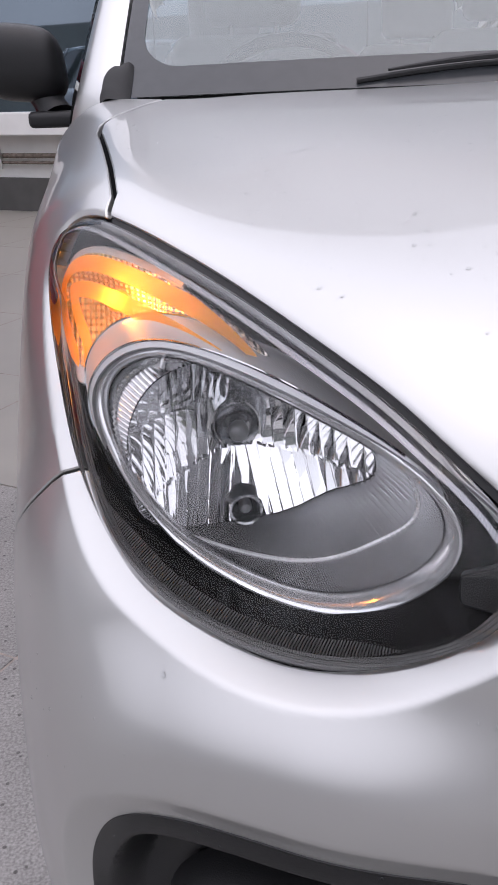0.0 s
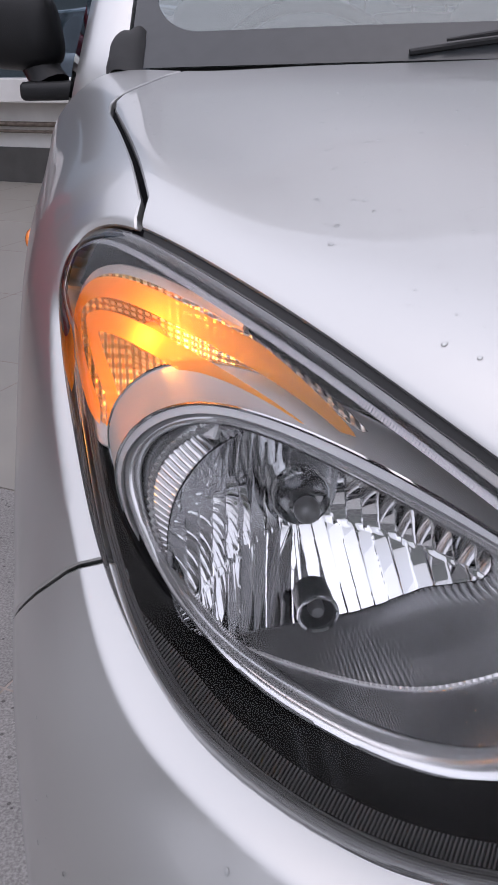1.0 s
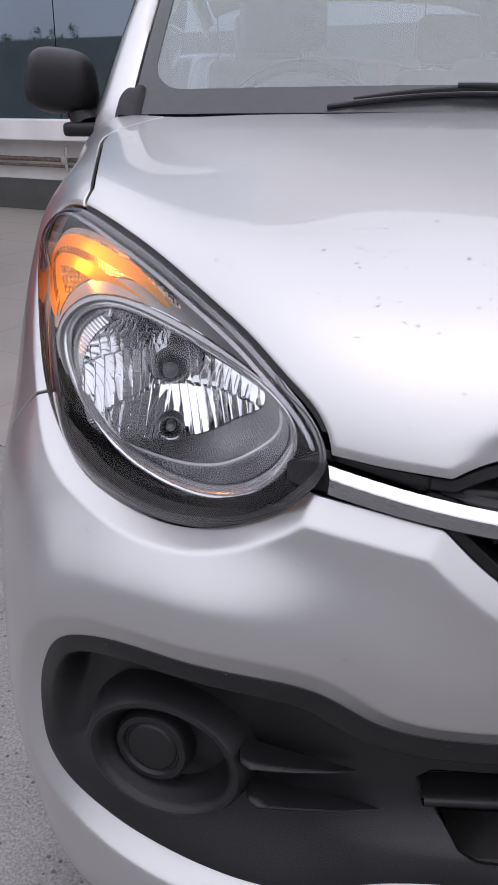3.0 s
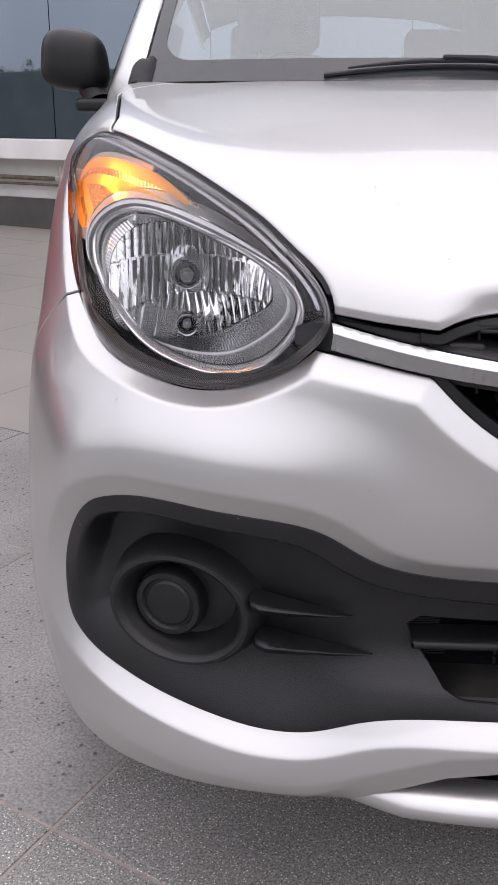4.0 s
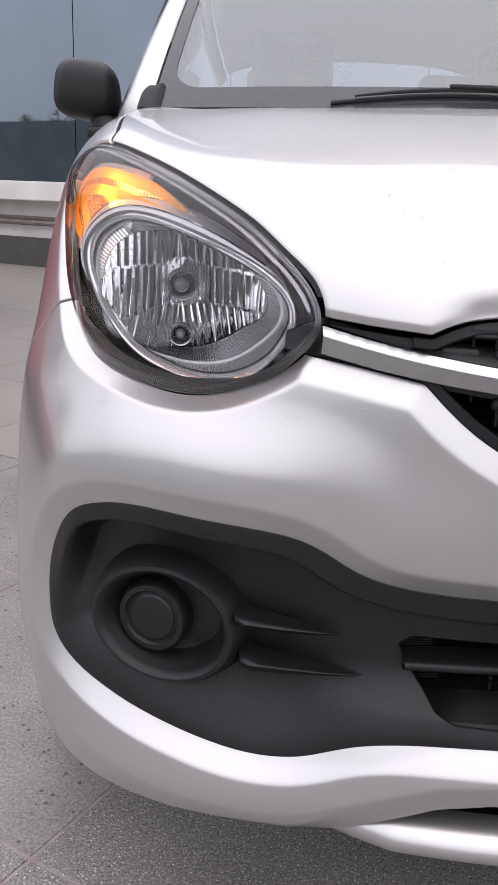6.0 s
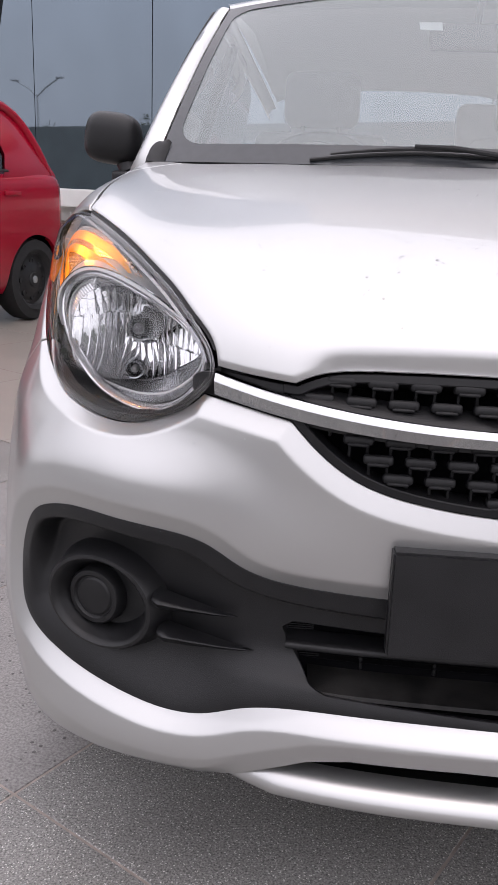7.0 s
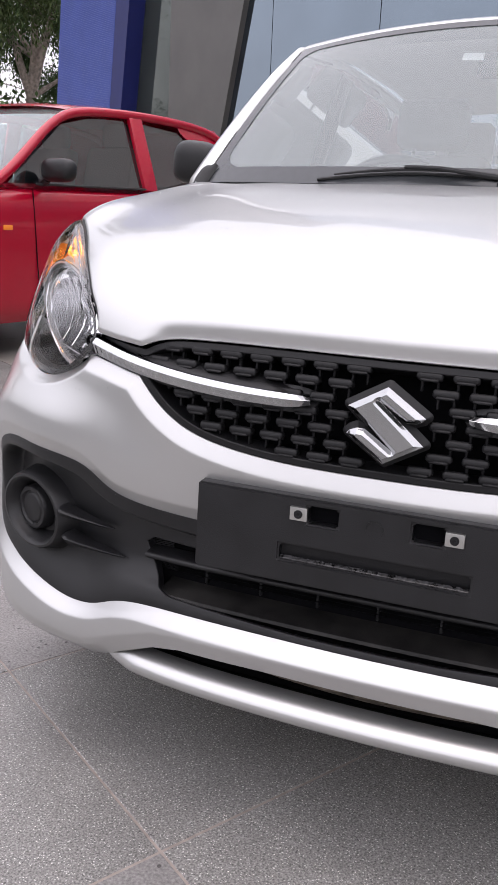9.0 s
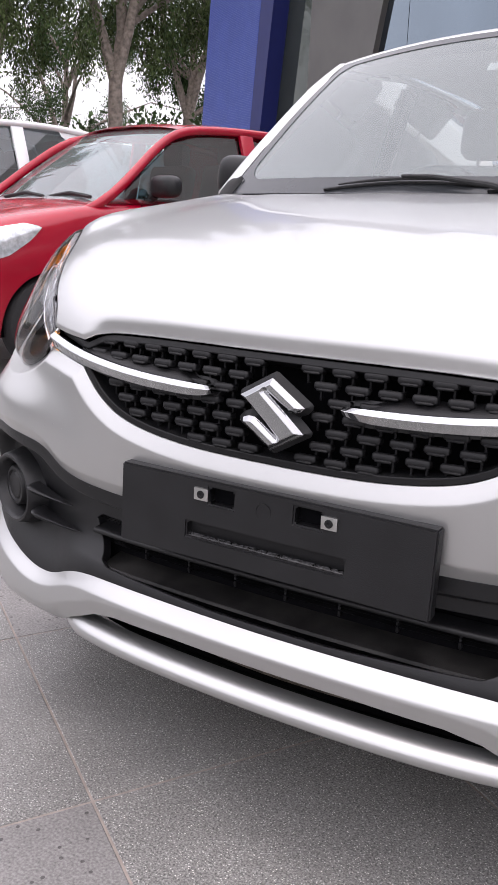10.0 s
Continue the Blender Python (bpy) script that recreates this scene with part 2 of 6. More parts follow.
# level curves of the front body, from the skirt up to the back of the bonnet, each from the middle of the car out to its side
LEVELS = [
    [(0, .012, .205), (-.19, .017, .205), (-.37, .040, .205), (-.50, .070, .205), (-.61, .106, .205), (-.70, .166, .205), (-.754, .265, .205), (-.778, .44, .205), (-.788, .75, .205), (-.793, 1.15, .205)],
    [(0, -.008, .26), (-.19, -.003, .26), (-.37, .020, .26), (-.50, .044, .26), (-.61, .080, .26), (-.705, .149, .26), (-.767, .26, .26), (-.795, .44, .26), (-.805, .75, .26), (-.81, 1.15, .26)],
    [(0, -.012, .33), (-.19, -.006, .33), (-.37, .016, .33), (-.50, .050, .33), (-.61, .088, .33), (-.708, .152, .33), (-.773, .26, .33), (-.803, .44, .33), (-.815, .75, .33), (-.82, 1.15, .33)],
    [(0, .008, .43), (-.19, .010, .43), (-.37, .020, .43), (-.50, .044, .43), (-.61, .084, .43), (-.706, .150, .43), (-.772, .262, .43), (-.805, .44, .43), (-.818, .75, .43), (-.824, 1.15, .43)],
    [(0, .012, .54), (-.19, .014, .54), (-.37, .022, .54), (-.50, .046, .54), (-.61, .091, .54), (-.70, .160, .54), (-.765, .268, .54), (-.803, .44, .54), (-.818, .75, .54), (-.825, 1.15, .54)],
    [(0, .004, .63), (-.19, .008, .635), (-.37, .024, .64), (-.50, .060, .64), (-.61, .115, .64), (-.695, .185, .64), (-.755, .287, .64), (-.799, .445, .64), (-.818, .75, .64), (-.825, 1.15, .64)],
    [(0, .005, .70), (-.19, .011, .705), (-.37, .033, .715), (-.50, .080, .72), (-.61, .150, .72), (-.69, .232, .72), (-.744, .32, .72), (-.788, .46, .72), (-.814, .75, .71), (-.823, 1.15, .70)],
    [(0, .026, .780), (-.19, .032, .782), (-.37, .058, .786), (-.50, .110, .799), (-.61, .205, .802), (-.688, .295, .803), (-.737, .37, .802), (-.780, .50, .79), (-.808, .75, .77), (-.82, 1.15, .755)],
    [(0, .095, .855), (-.19, .100, .855), (-.37, .130, .853), (-.50, .180, .864), (-.61, .268, .869), (-.685, .350, .872), (-.731, .42, .865), (-.772, .54, .846), (-.80, .75, .82), (-.815, 1.15, .80)],
    [(0, .27, .920), (-.19, .275, .919), (-.37, .295, .913), (-.50, .325, .910), (-.61, .375, .914), (-.68, .425, .925), (-.725, .487, .914), (-.764, .60, .89), (-.792, .79, .862), (-.81, 1.15, .84)],
    [(0, .52, .968), (-.19, .525, .967), (-.37, .54, .962), (-.50, .56, .958), (-.61, .60, .953), (-.685, .62, .958), (-.723, .66, .947), (-.757, .75, .92), (-.785, .88, .893), (-.803, 1.15, .87)],
    [(0, .83, 1.003), (-.19, .84, 1.002), (-.37, .86, .998), (-.50, .88, .996), (-.61, .905, .993), (-.685, .93, .995), (-.725, .95, .985), (-.757, .98, .962), (-.782, 1.04, .932), (-.80, 1.15, .90)],
]


def body_grid(across, up):
    """The right half of the front body as a grid of places, up x across."""
    net = np.array(LEVELS)
    full = np.concatenate([net[:, :0:-1] * (-1, 1, 1), net], 1)
    step = np.linalg.norm(np.diff(full, axis=1), axis=2).mean(0)
    cols = np.concatenate([[0], np.cumsum(step)])
    mid = len(step) // 2
    at = np.concatenate([np.linspace(a, b, n, endpoint=False) for a, b, n in zip(cols[mid:-1], cols[mid + 1:], across)] + [cols[-1:]])
    step = np.linalg.norm(np.diff(net, axis=0), axis=2)[:, :7].mean(1)
    rows = np.concatenate([[0], np.cumsum(step)])
    return np.einsum("ai,bj,ijk->abk", spline_matrix(rows, np.linspace(0, rows[-1], up)), spline_matrix(cols, at), full)

# ---- the front of the car: shapes on the body surface ----
BODY = body_grid([44, 44, 44, 48, 44, 38, 24, 14, 14], 600)
BX, BY, BZ = BODY[..., 0].copy(), BODY[..., 1].copy(), BODY[..., 2]
BS = .766 * BX - .643 * BY          # runs round the corner of the car

LAMP_LINE = curve([(-.797, .911), (-.832, .906), (-.852, .892), (-.855, .870), (-.844, .848), (-.820, .818), (-.793, .788), (-.765, .757), (-.737, .732), (-.705, .712), (-.66, .694), (-.60, .682), (-.54, .676), (-.485, .681), (-.453, .692), (-.427, .707), (-.407, .727), (-.399, .748), (-.403, .767), (-.417, .786), (-.447, .806), (-.49, .829), (-.548, .851), (-.62, .873), (-.71, .896)], 160, True)
BEZEL_LINE = np.concatenate([curve([(.05, .503), (-.19, .504), (-.26, .509), (-.305, .516), (-.341, .529), (-.369, .547), (-.393, .558), (-.435, .565), (-.507, .569), (-.566, .568), (-.610, .559), (-.650, .537), (-.676, .495), (-.687, .455), (-.686, .421), (-.678, .391), (-.655, .368), (-.602, .347), (-.538, .332), (-.475, .321), (-.424, .316), (-.379, .322), (-.338, .339), (-.29, .351), (-.24, .355), (-.14, .357), (.05, .357)], 200), [(.2, .357), (.2, .503)]])
GRILLE_LINE = np.concatenate([curve([(.3, .769), (-.19, .770), (-.285, .768), (-.336, .762), (-.358, .753)], 60), [(-.369, .747), (-.42, .751), (-.47, .757), (-.50, .745), (-.50, .728), (-.43, .718), (-.374, .708)], curve([(-.372, .706), (-.341, .676), (-.295, .645), (-.236, .626), (-.146, .614), (0, .611), (.3, .611)], 80)])
DUCT_LINE = [(.3, .366), (-.10, .367), (-.318, .375), (-.337, .384), (-.368, .425), (-.375, .441), (-.360, .451), (-.25, .448), (.3, .442)]
SEAM_LINE = [(.6, -1), (.6, .70), (-.36, .73), (-.42, .745), (-.60, .76), (-.70, .752), (-.751, .741), (-.777, .722), (-.809, .693), (-.90, .60), (-1.02, .48), (-1.6, .45), (-1.6, -1)]

lamp_in = polygon_distance(BS, BZ, LAMP_LINE)
bezel_in = polygon_distance(BS, BZ, BEZEL_LINE)
# the brow of the bumper swells out above the lower trim and falls back towards the lamp
over_trim = smooth_step(.44, .56, BZ)
shelf = np.where(bezel_in > 0, .84 * smooth_step(.085, 0, bezel_in), (.84 + .08 * smooth_step(0, .04, -bezel_in)) * smooth_step(.122, .048, -bezel_in))
BODY[..., 1] -= .0255 * over_trim * shelf * smooth_step(-.775, -.70, BX) * (.30 + .70 * smooth_step(-.44, -.60, BX)) * smooth_step(-.25, -.42, BX)
# and the corner below the lamp stands a little prouder
corner = .011 * smooth_step(-.665, -.745, BX) * smooth_step(.46, .34, BY) * smooth_step(.26, .40, BZ) * smooth_step(.74, .64, BZ)
BODY[..., 0] -= .8 * corner
BODY[..., 1] -= .4 * corner
du, dv = np.gradient(BODY, axis=1), np.gradient(BODY, axis=0)
NORMAL = np.cross(dv, du)
NORMAL /= np.linalg.norm(NORMAL, axis=2, keepdims=True)
BX, BY = BODY[..., 0], BODY[..., 1]
grille_in = polygon_distance(BX, BZ, GRILLE_LINE)
duct_in = polygon_distance(BX, BZ, DUCT_LINE)
bumper_in = polygon_distance(BS, BZ, SEAM_LINE)
seam_x = np.interp(BY, *zip((0, -.690), (.395, -.690), (.43, -.682), (.50, -.686), (.60, -.694), (.70, -.703), (.745, -.702), (.775, -.694), (.83, -.668), (.88, -.645), (.95, -.60), (2, -.60)))
hood_in = BX - seam_x
ARCH_Y, ARCH_Z = .70, .275
arch_in = np.where(BX < -.62, .325 - np.hypot(BY - ARCH_Y, BZ - ARCH_Z), -1)
bottom_in = BZ - np.interp(-BX, (0, .15, .28, .33, .362, .40, .45, .47, .60, 1), (.309, .309, .304, .294, .279, .262, .230, .222, .214, .214))

# rolled edges: the panels turn in towards the lamp, the grille and the lower trim
roll = lambda d, width, deep: -deep * (1 - smooth_step(0, width, d)) ** 1.0
def fold(d, width, deep):
    """A narrow flat fold along an edge, slightly eased where it meets the panel."""
    q = 1 - d / width
    return -deep * .5 * (q + np.sqrt(q * q + .0025)) * (1 - smooth_step(width, width * 1.6, d))


lower = smooth_step(.014, -.014, BZ - .742 + (BS + .40) * .253)
edge = (fold(-lamp_in, .0185, .0110) + .0035 * smooth_step(.0, .034, -lamp_in) * (1 - smooth_step(.034, .10, -lamp_in))) * lower + roll(-lamp_in, .006, .003) * (1 - lower)
edge = edge + fold(-bezel_in, .022, .0135)
bonnet_side = smooth_step(.735, .75, BZ)
edge = np.minimum(edge, fold(-grille_in, .024, .012) * (1 - bonnet_side) + (roll(-grille_in, .010, .0035) + (roll(-grille_in, .026, .010) - roll(-grille_in, .010, .0035)) * smooth_step(-.375, -.325, BX)) * bonnet_side)
# a crease along the lip below the lower trim
lip_low = BZ - bottom_in
lip_top = np.interp(-BX, (0, .33, .40, .50, .60, .70), (.357, .355, .333, .315, .328, .368))
lip_mid = lip_low + .45 * (lip_top - lip_low)
crease = .0055 * np.clip(1 - np.abs(BZ - lip_mid) / (.5 * (lip_top - lip_low)), 0, 1) * smooth_step(-.76, -.66, BX)
# the lip turns under along a second crease near its lower edge
under = -.011 * np.clip(1 - bottom_in / .030, 0, 1) * smooth_step(-.40, -.46, BX) * smooth_step(-.80, -.72, BX)
PANEL = BODY + NORMAL * (edge + crease + under)[..., None]

car = thing("hatchback_car", "silver metallic hatchback parked on granite tiles, with amber turn signal", "car")
GAP = .002
v, f = clip_grid(PANEL, [-lamp_in + .002, -grille_in - .001, bumper_in - GAP, -bezel_in, bottom_in, -arch_in])
bumper = part("front_bumper", skin(v, f, True, .014), PAINT, car)
v, f = clip_grid(PANEL, [-lamp_in - .0035, -grille_in - .003, -bumper_in - GAP, hood_in - .0042])
bonnet = part("bonnet", skin(v, f, True, .018), PAINT, car)
for flip in (False, True):
    v, f = clip_grid(PANEL, [-lamp_in - .002, -bumper_in - GAP, -hood_in - .0028, -arch_in])
    part("front_wing", skin(v, f, False, .014, flip=flip), PAINT, car)
# near-black strip added under the bonnet gap as its shade
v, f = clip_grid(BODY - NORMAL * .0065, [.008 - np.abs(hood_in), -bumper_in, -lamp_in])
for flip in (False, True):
    part("bonnet_gap_shade", skin(v, f, False, 0, flip=flip), DARK, car)
# black rubber lip between the lamp and the panels round it
v, f = clip_grid(BODY - NORMAL * .0035, [.0034 + lamp_in, .0006 - lamp_in, -bumper_in - GAP, BZ - .775, hood_in - .004])
for flip in (False, True):
    part("lamp_seal", skin(v, f, False, .010, .0002, flip=flip), RUBBER, car)
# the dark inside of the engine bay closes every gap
# an added near-black sheet stands in for engine bay shade behind every gap
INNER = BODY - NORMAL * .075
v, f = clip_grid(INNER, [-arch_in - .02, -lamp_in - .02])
part("gap_shade_liner", skin(v, f, True, 0), DARK, car)


# ---- headlamps ----
FINE = body_grid([3, 3, 3, 64, 64, 64, 44, 3, 3], 640)
keep_r = np.where((FINE[..., 2].max(1) > .60) & (FINE[..., 2].min(1) < .98))[0]
FINE = FINE[keep_r[0]:keep_r[-1], 8:250]
fn = np.cross(np.gradient(FINE, axis=0), np.gradient(FINE, axis=1))
fn /= np.linalg.norm(fn, axis=2, keepdims=True)
FS, FZ = .766 * FINE[..., 0] - .643 * FINE[..., 1], FINE[..., 2]
fine_in = polygon_distance(FS, FZ, LAMP_LINE)
fine_low = smooth_step(.014, -.014, FZ - .742 + (FS + .40) * .253)
# the lens stands proud of the panels as a shallow dome
dome = .017 * (1 - (1 - np.clip(fine_in / .068, 0, 1)) ** 2)
LENS_SKIN = FINE + fn * (.001 + dome - .008 * (1 - smooth_step(0, .022, fine_in)) * fine_low - .003 * (1 - smooth_step(0, .01, fine_in)))[..., None]
AMBER_LINE = curve([(-.854, .857), (-.847, .874), (-.829, .885), (-.80, .891), (-.763, .891), (-.695, .882), (-.608, .861), (-.55, .832), (-.505, .803), (-.564, .824), (-.621, .836), (-.67, .837), (-.723, .832), (-.758, .820), (-.779, .807), (-.806, .813), (-.834, .831)], 120, True)
GUIDE_LINE = curve([(-.800, .806), (-.834, .829), (-.854, .857), (-.847, .874), (-.829, .885), (-.80, .891), (-.763, .891), (-.695, .882), (-.608, .861), (-.55, .832), (-.505, .803)], 200)
amber_in = polygon_distance(FS, FZ, AMBER_LINE)
guide_far = np.full(FS.shape, 9.0)
for gs, gz in GUIDE_LINE:
    guide_far = np.minimum(guide_far, np.hypot(FS - gs, FZ - gz))


def ring_y(x, z):
    """Depth of the plane in which the bright ring of the lamp lies."""
    return .131 - .712 * (x + .477) + .293 * (z - .743) + .012 * smooth_step(.735, .685, z)


RING_OUT = curve([(-.703, .798), (-.698, .760), (-.676, .722), (-.647, .690), (-.611, .675), (-.568, .669), (-.529, .678), (-.498, .702), (-.482, .728), (-.477, .747), (-.483, .768), (-.505, .787), (-.545, .806), (-.588, .822), (-.622, .832), (-.652, .835), (-.680, .826)], 180, True)
RING_IN = curve([(-.684, .795), (-.682, .762), (-.664, .729), (-.639, .704), (-.607, .689), (-.569, .683), (-.534, .689), (-.507, .708), (-.493, .731), (-.489, .747), (-.496, .763), (-.517, .778), (-.552, .794), (-.592, .809), (-.624, .818), (-.650, .820), (-.672, .812)], 180, True)
BOWL = np.array((-.597, .745))
# where the faceted mirror ends and the fluted wall of the bowl begins
MIRROR_LINE = curve([(-.681, .765), (-.674, .789), (-.655, .809), (-.621, .815), (-.584, .811), (-.546, .797), (-.519, .777), (-.503, .755), (-.500, .738), (-.507, .727), (-.528, .712), (-.555, .695), (-.597, .685), (-.635, .688), (-.662, .697), (-.676, .712), (-.682, .737)], 180, True)


def mirror_depth(x, z):
    """Depth of the dished mirror with its upright cylindrical facets in three tiers."""
    y = .345 - 8.6 * ((x + .597) ** 2 + (z - .757) ** 2)
    tier = (z > .776 - .6 * (x + .60) ** 2).astype(float) + (z > .735 + np.where(x < -.60, -.28, -.04) * np.abs(x + .60)).astype(float)
    u = (x + np.where(tier == 0, .16, .05) * (z - .74) * np.sign(x + .60)) / .0088 + tier * .37
    f = u - np.floor(u)
    tilt = np.sin(np.floor(u) * 2.1 + tier * 1.3)
    near = smooth_step(.016, .022, np.hypot(x + .597, z - .757))
    return y + near * (-.0003 * (1 - (2 * f - 1) ** 2) + .0005 * (np.floor(u) % 2 - .5) + .0002 * tilt * (f - .5) + .0006 * (tier == 1))


def mirrored(bm, side):
    if side < 0:
        bmesh.ops.scale(bm, vec=(-1, 1, 1), verts=bm.verts)
        bmesh.ops.reverse_faces(bm, faces=bm.faces)
    return bm


def loft(rings, closed=True):
    bm = bmesh.new()
    rows = [[bm.verts.new(p) for p in r] for r in rings]
    n = len(rows[0])
    for a, b in zip(rows, rows[1:]):
        for k in range(n if closed else n - 1):
            bm.faces.new((a[k], a[(k + 1) % n], b[(k + 1) % n], b[k]))
    return bm


def striped(name, colour, rough, metal, wave, depth, attribute, between=None):
    """A surface with fine parallel ridges along an edge distance kept on the mesh."""
    m = material(name, colour, rough, metal)
    nodes, links = m.node_tree.nodes, m.node_tree.links
    at = nodes.new("ShaderNodeAttribute")
    at.attribute_name = attribute
    mul, sine, b = nodes.new("ShaderNodeMath"), nodes.new("ShaderNodeMath"), nodes.new("ShaderNodeBump")
    mul.operation, sine.operation = "MULTIPLY", "SINE"
    mul.inputs[1].default_value = 2 * math.pi / wave
    b.inputs["Distance"].default_value, b.inputs["Strength"].default_value = depth, 0.8
    links.new(at.outputs["Fac"], mul.inputs[0])
    links.new(mul.outputs["Value"], sine.inputs[0])
    links.new(sine.outputs["Value"], b.inputs["Height"])
    links.new(b.outputs["Normal"], nodes["Principled BSDF"].inputs["Normal"])
    if between:                                 # light and dark of refraction put into the colour as dark lines between ridges
        span, tone = nodes.new("ShaderNodeMapRange"), nodes.new("ShaderNodeMix")
        tone.data_type = "RGBA"
        tone.inputs["A"].default_value, tone.inputs["B"].default_value = (*between, 1), (*colour, 1)
        span.inputs["From Min"].default_value, span.inputs["From Max"].default_value = -.3, .3
        links.new(sine.outputs["Value"], span.inputs["Value"])
        links.new(span.outputs["Result"], tone.inputs["Factor"])
        links.new(tone.outputs["Result"], nodes["Principled BSDF"].inputs["Base Color"])
    return m


def pillow(m, pitch, depth):
    """Adds small pillow optics to a reflector."""
    nodes, links = m.node_tree.nodes, m.node_tree.links
    where = nodes.new("ShaderNodeTexCoord").outputs["Object"]
    cut = nodes.new("ShaderNodeSeparateXYZ")
    links.new(where, cut.inputs["Vector"])
    waves = []
    for axis in ("X", "Z"):
        mul, sine = nodes.new("ShaderNodeMath"), nodes.new("ShaderNodeMath")
        mul.operation, sine.operation = "MULTIPLY", "SINE"
        mul.inputs[1].default_value = 2 * math.pi / pitch
        links.new(cut.outputs[axis], mul.inputs[0])
        links.new(mul.outputs["Value"], sine.inputs[0])
        waves.append(sine)
    add, b = nodes.new("ShaderNodeMath"), nodes.new("ShaderNodeBump")
    links.new(waves[0].outputs["Value"], add.inputs[0])
    links.new(waves[1].outputs["Value"], add.inputs[1])
    b.inputs["Distance"].default_value, b.inputs["Strength"].default_value = depth, 1.0
    links.new(add.outputs["Value"], b.inputs["Height"])
    links.new(b.outputs["Normal"], nodes["Principled BSDF"].inputs["Normal"])
    return m


RIBBED = striped("ribbed_lens_rim", (0.20, 0.20, 0.205), 0.20, 0.7, .0030, .0008, "rim")
COMB = striped("fluted_lens_rim", (0.22, 0.22, 0.225), 0.25, 0.4, .0021, .0005, "rim", (0.022, 0.022, 0.023))
PRISM = striped("prism_silver", (0.36, 0.36, 0.38), 0.22, 0.9, .0018, .00018, "rim")
# the bulb's amber glow is put into the reflector colour, fading to silver
AMBER = pillow(material("amber_glow_reflector", (0.95, 0.42, 0.16), 0.24, 0.70), .0044, .0007)
an, al = AMBER.node_tree.nodes, AMBER.node_tree.links
fade, cutx, mixc = an.new("ShaderNodeMapRange"), an.new("ShaderNodeSeparateXYZ"), an.new("ShaderNodeMix")
mixc.data_type = "RGBA"
mixc.inputs["A"].default_value, mixc.inputs["B"].default_value = (0.92, 0.60, 0.22, 1), (0.88, 0.85, 0.83, 1)
fade.inputs["From Min"].default_value, fade.inputs["From Max"].default_value = .400, .335
al.new(an.new("ShaderNodeTexCoord").outputs["Object"], cutx.inputs["Vector"])
al.new(cutx.outputs["Y"], fade.inputs["Value"])
al.new(fade.outputs["Result"], mixc.inputs["Factor"])
al.new(mixc.outputs["Result"], an["Principled BSDF"].inputs["Base Color"])
FLOOR = material("fluted_silver", (0.74, 0.74, 0.75), 0.10, 0.95, 0, 25, 0.1)
RINGMAT = material("lamp_ring_silver", (0.80, 0.80, 0.81), 0.17, 0.75, 0, 30, 0.05)
BROW = material("lamp_brow_grey", (0.60, 0.60, 0.61), 0.30, 0.35, 0, 30, 0.08)
PIPE = material("pale_light_guide", (0.80, 0.80, 0.80), 0.22, 0.6, 0, 40, 0.1)
# frosted arcs: the signal's amber glow is put into their colour as well
FROST = bpy.data.materials.new("frosted_light_guide")
FROST.use_nodes = True
fnodes, flinks = FROST.node_tree.nodes, FROST.node_tree.links
fnodes.clear()
haze, through_it, pass_it, half, whole = fnodes.new("ShaderNodeBsdfDiffuse"), fnodes.new("ShaderNodeBsdfTranslucent"), fnodes.new("ShaderNodeBsdfTransparent"), fnodes.new("ShaderNodeMixShader"), fnodes.new("ShaderNodeMixShader")
haze.inputs["Color"].default_value, through_it.inputs["Color"].default_value = (0.92, 0.34, 0.05, 1), (1.0, 0.55, 0.06, 1)
half.inputs["Fac"].default_value, whole.inputs["Fac"].default_value = 0.6, 0.78
flinks.new(haze.outputs["BSDF"], half.inputs[1])
flinks.new(through_it.outputs["BSDF"], half.inputs[2])
flinks.new(pass_it.outputs["BSDF"], whole.inputs[1])
flinks.new(half.outputs["Shader"], whole.inputs[2])
flinks.new(whole.outputs["Shader"], fnodes.new("ShaderNodeOutputMaterial").inputs["Surface"])
TIP = material("bulb_tip_grey", (0.20, 0.20, 0.205), 0.30, 0.5, 0, 40, 0.2)
MIRROR = material("reflector_silver", (0.88, 0.88, 0.89), 0.03, 1.0, 0, 25, 0.06)
GLOW = bpy.data.materials.new("amber_bulb_glow")
GLOW.use_nodes = True
GLOW.node_tree.nodes["Principled BSDF"].inputs["Base Color"].default_value = (0.9, 0.25, 0.02, 1)
GLOW.node_tree.nodes["Principled BSDF"].inputs["Emission Color"].default_value = (1.0, 0.22, 0.01, 1)
GLOW.node_tree.nodes["Principled BSDF"].inputs["Emission Strength"].default_value = 0.5


def around(line):
    """Starts a closed line at the same bearing from the middle of the bowl."""
    ang = np.arctan2(line[:, 1] - BOWL[1], line[:, 0] - BOWL[0])
    order = np.argsort(ang)
    t = np.linspace(-np.pi, np.pi, 180, endpoint=False)
    return np.stack([np.interp(t, ang[order], line[order, i], period=2 * np.pi) for i in (0, 1)], 1)


def on_skin(grid, gs, gz, s, z):
    """The place of a grid nearest to (s, z)."""
    k = np.argmin((gs - s) ** 2 + (gz - z) ** 2)
    return grid.reshape(-1, 3)[k]


RING_IN = around(RING_OUT) * .45 + around(RING_IN) * .55


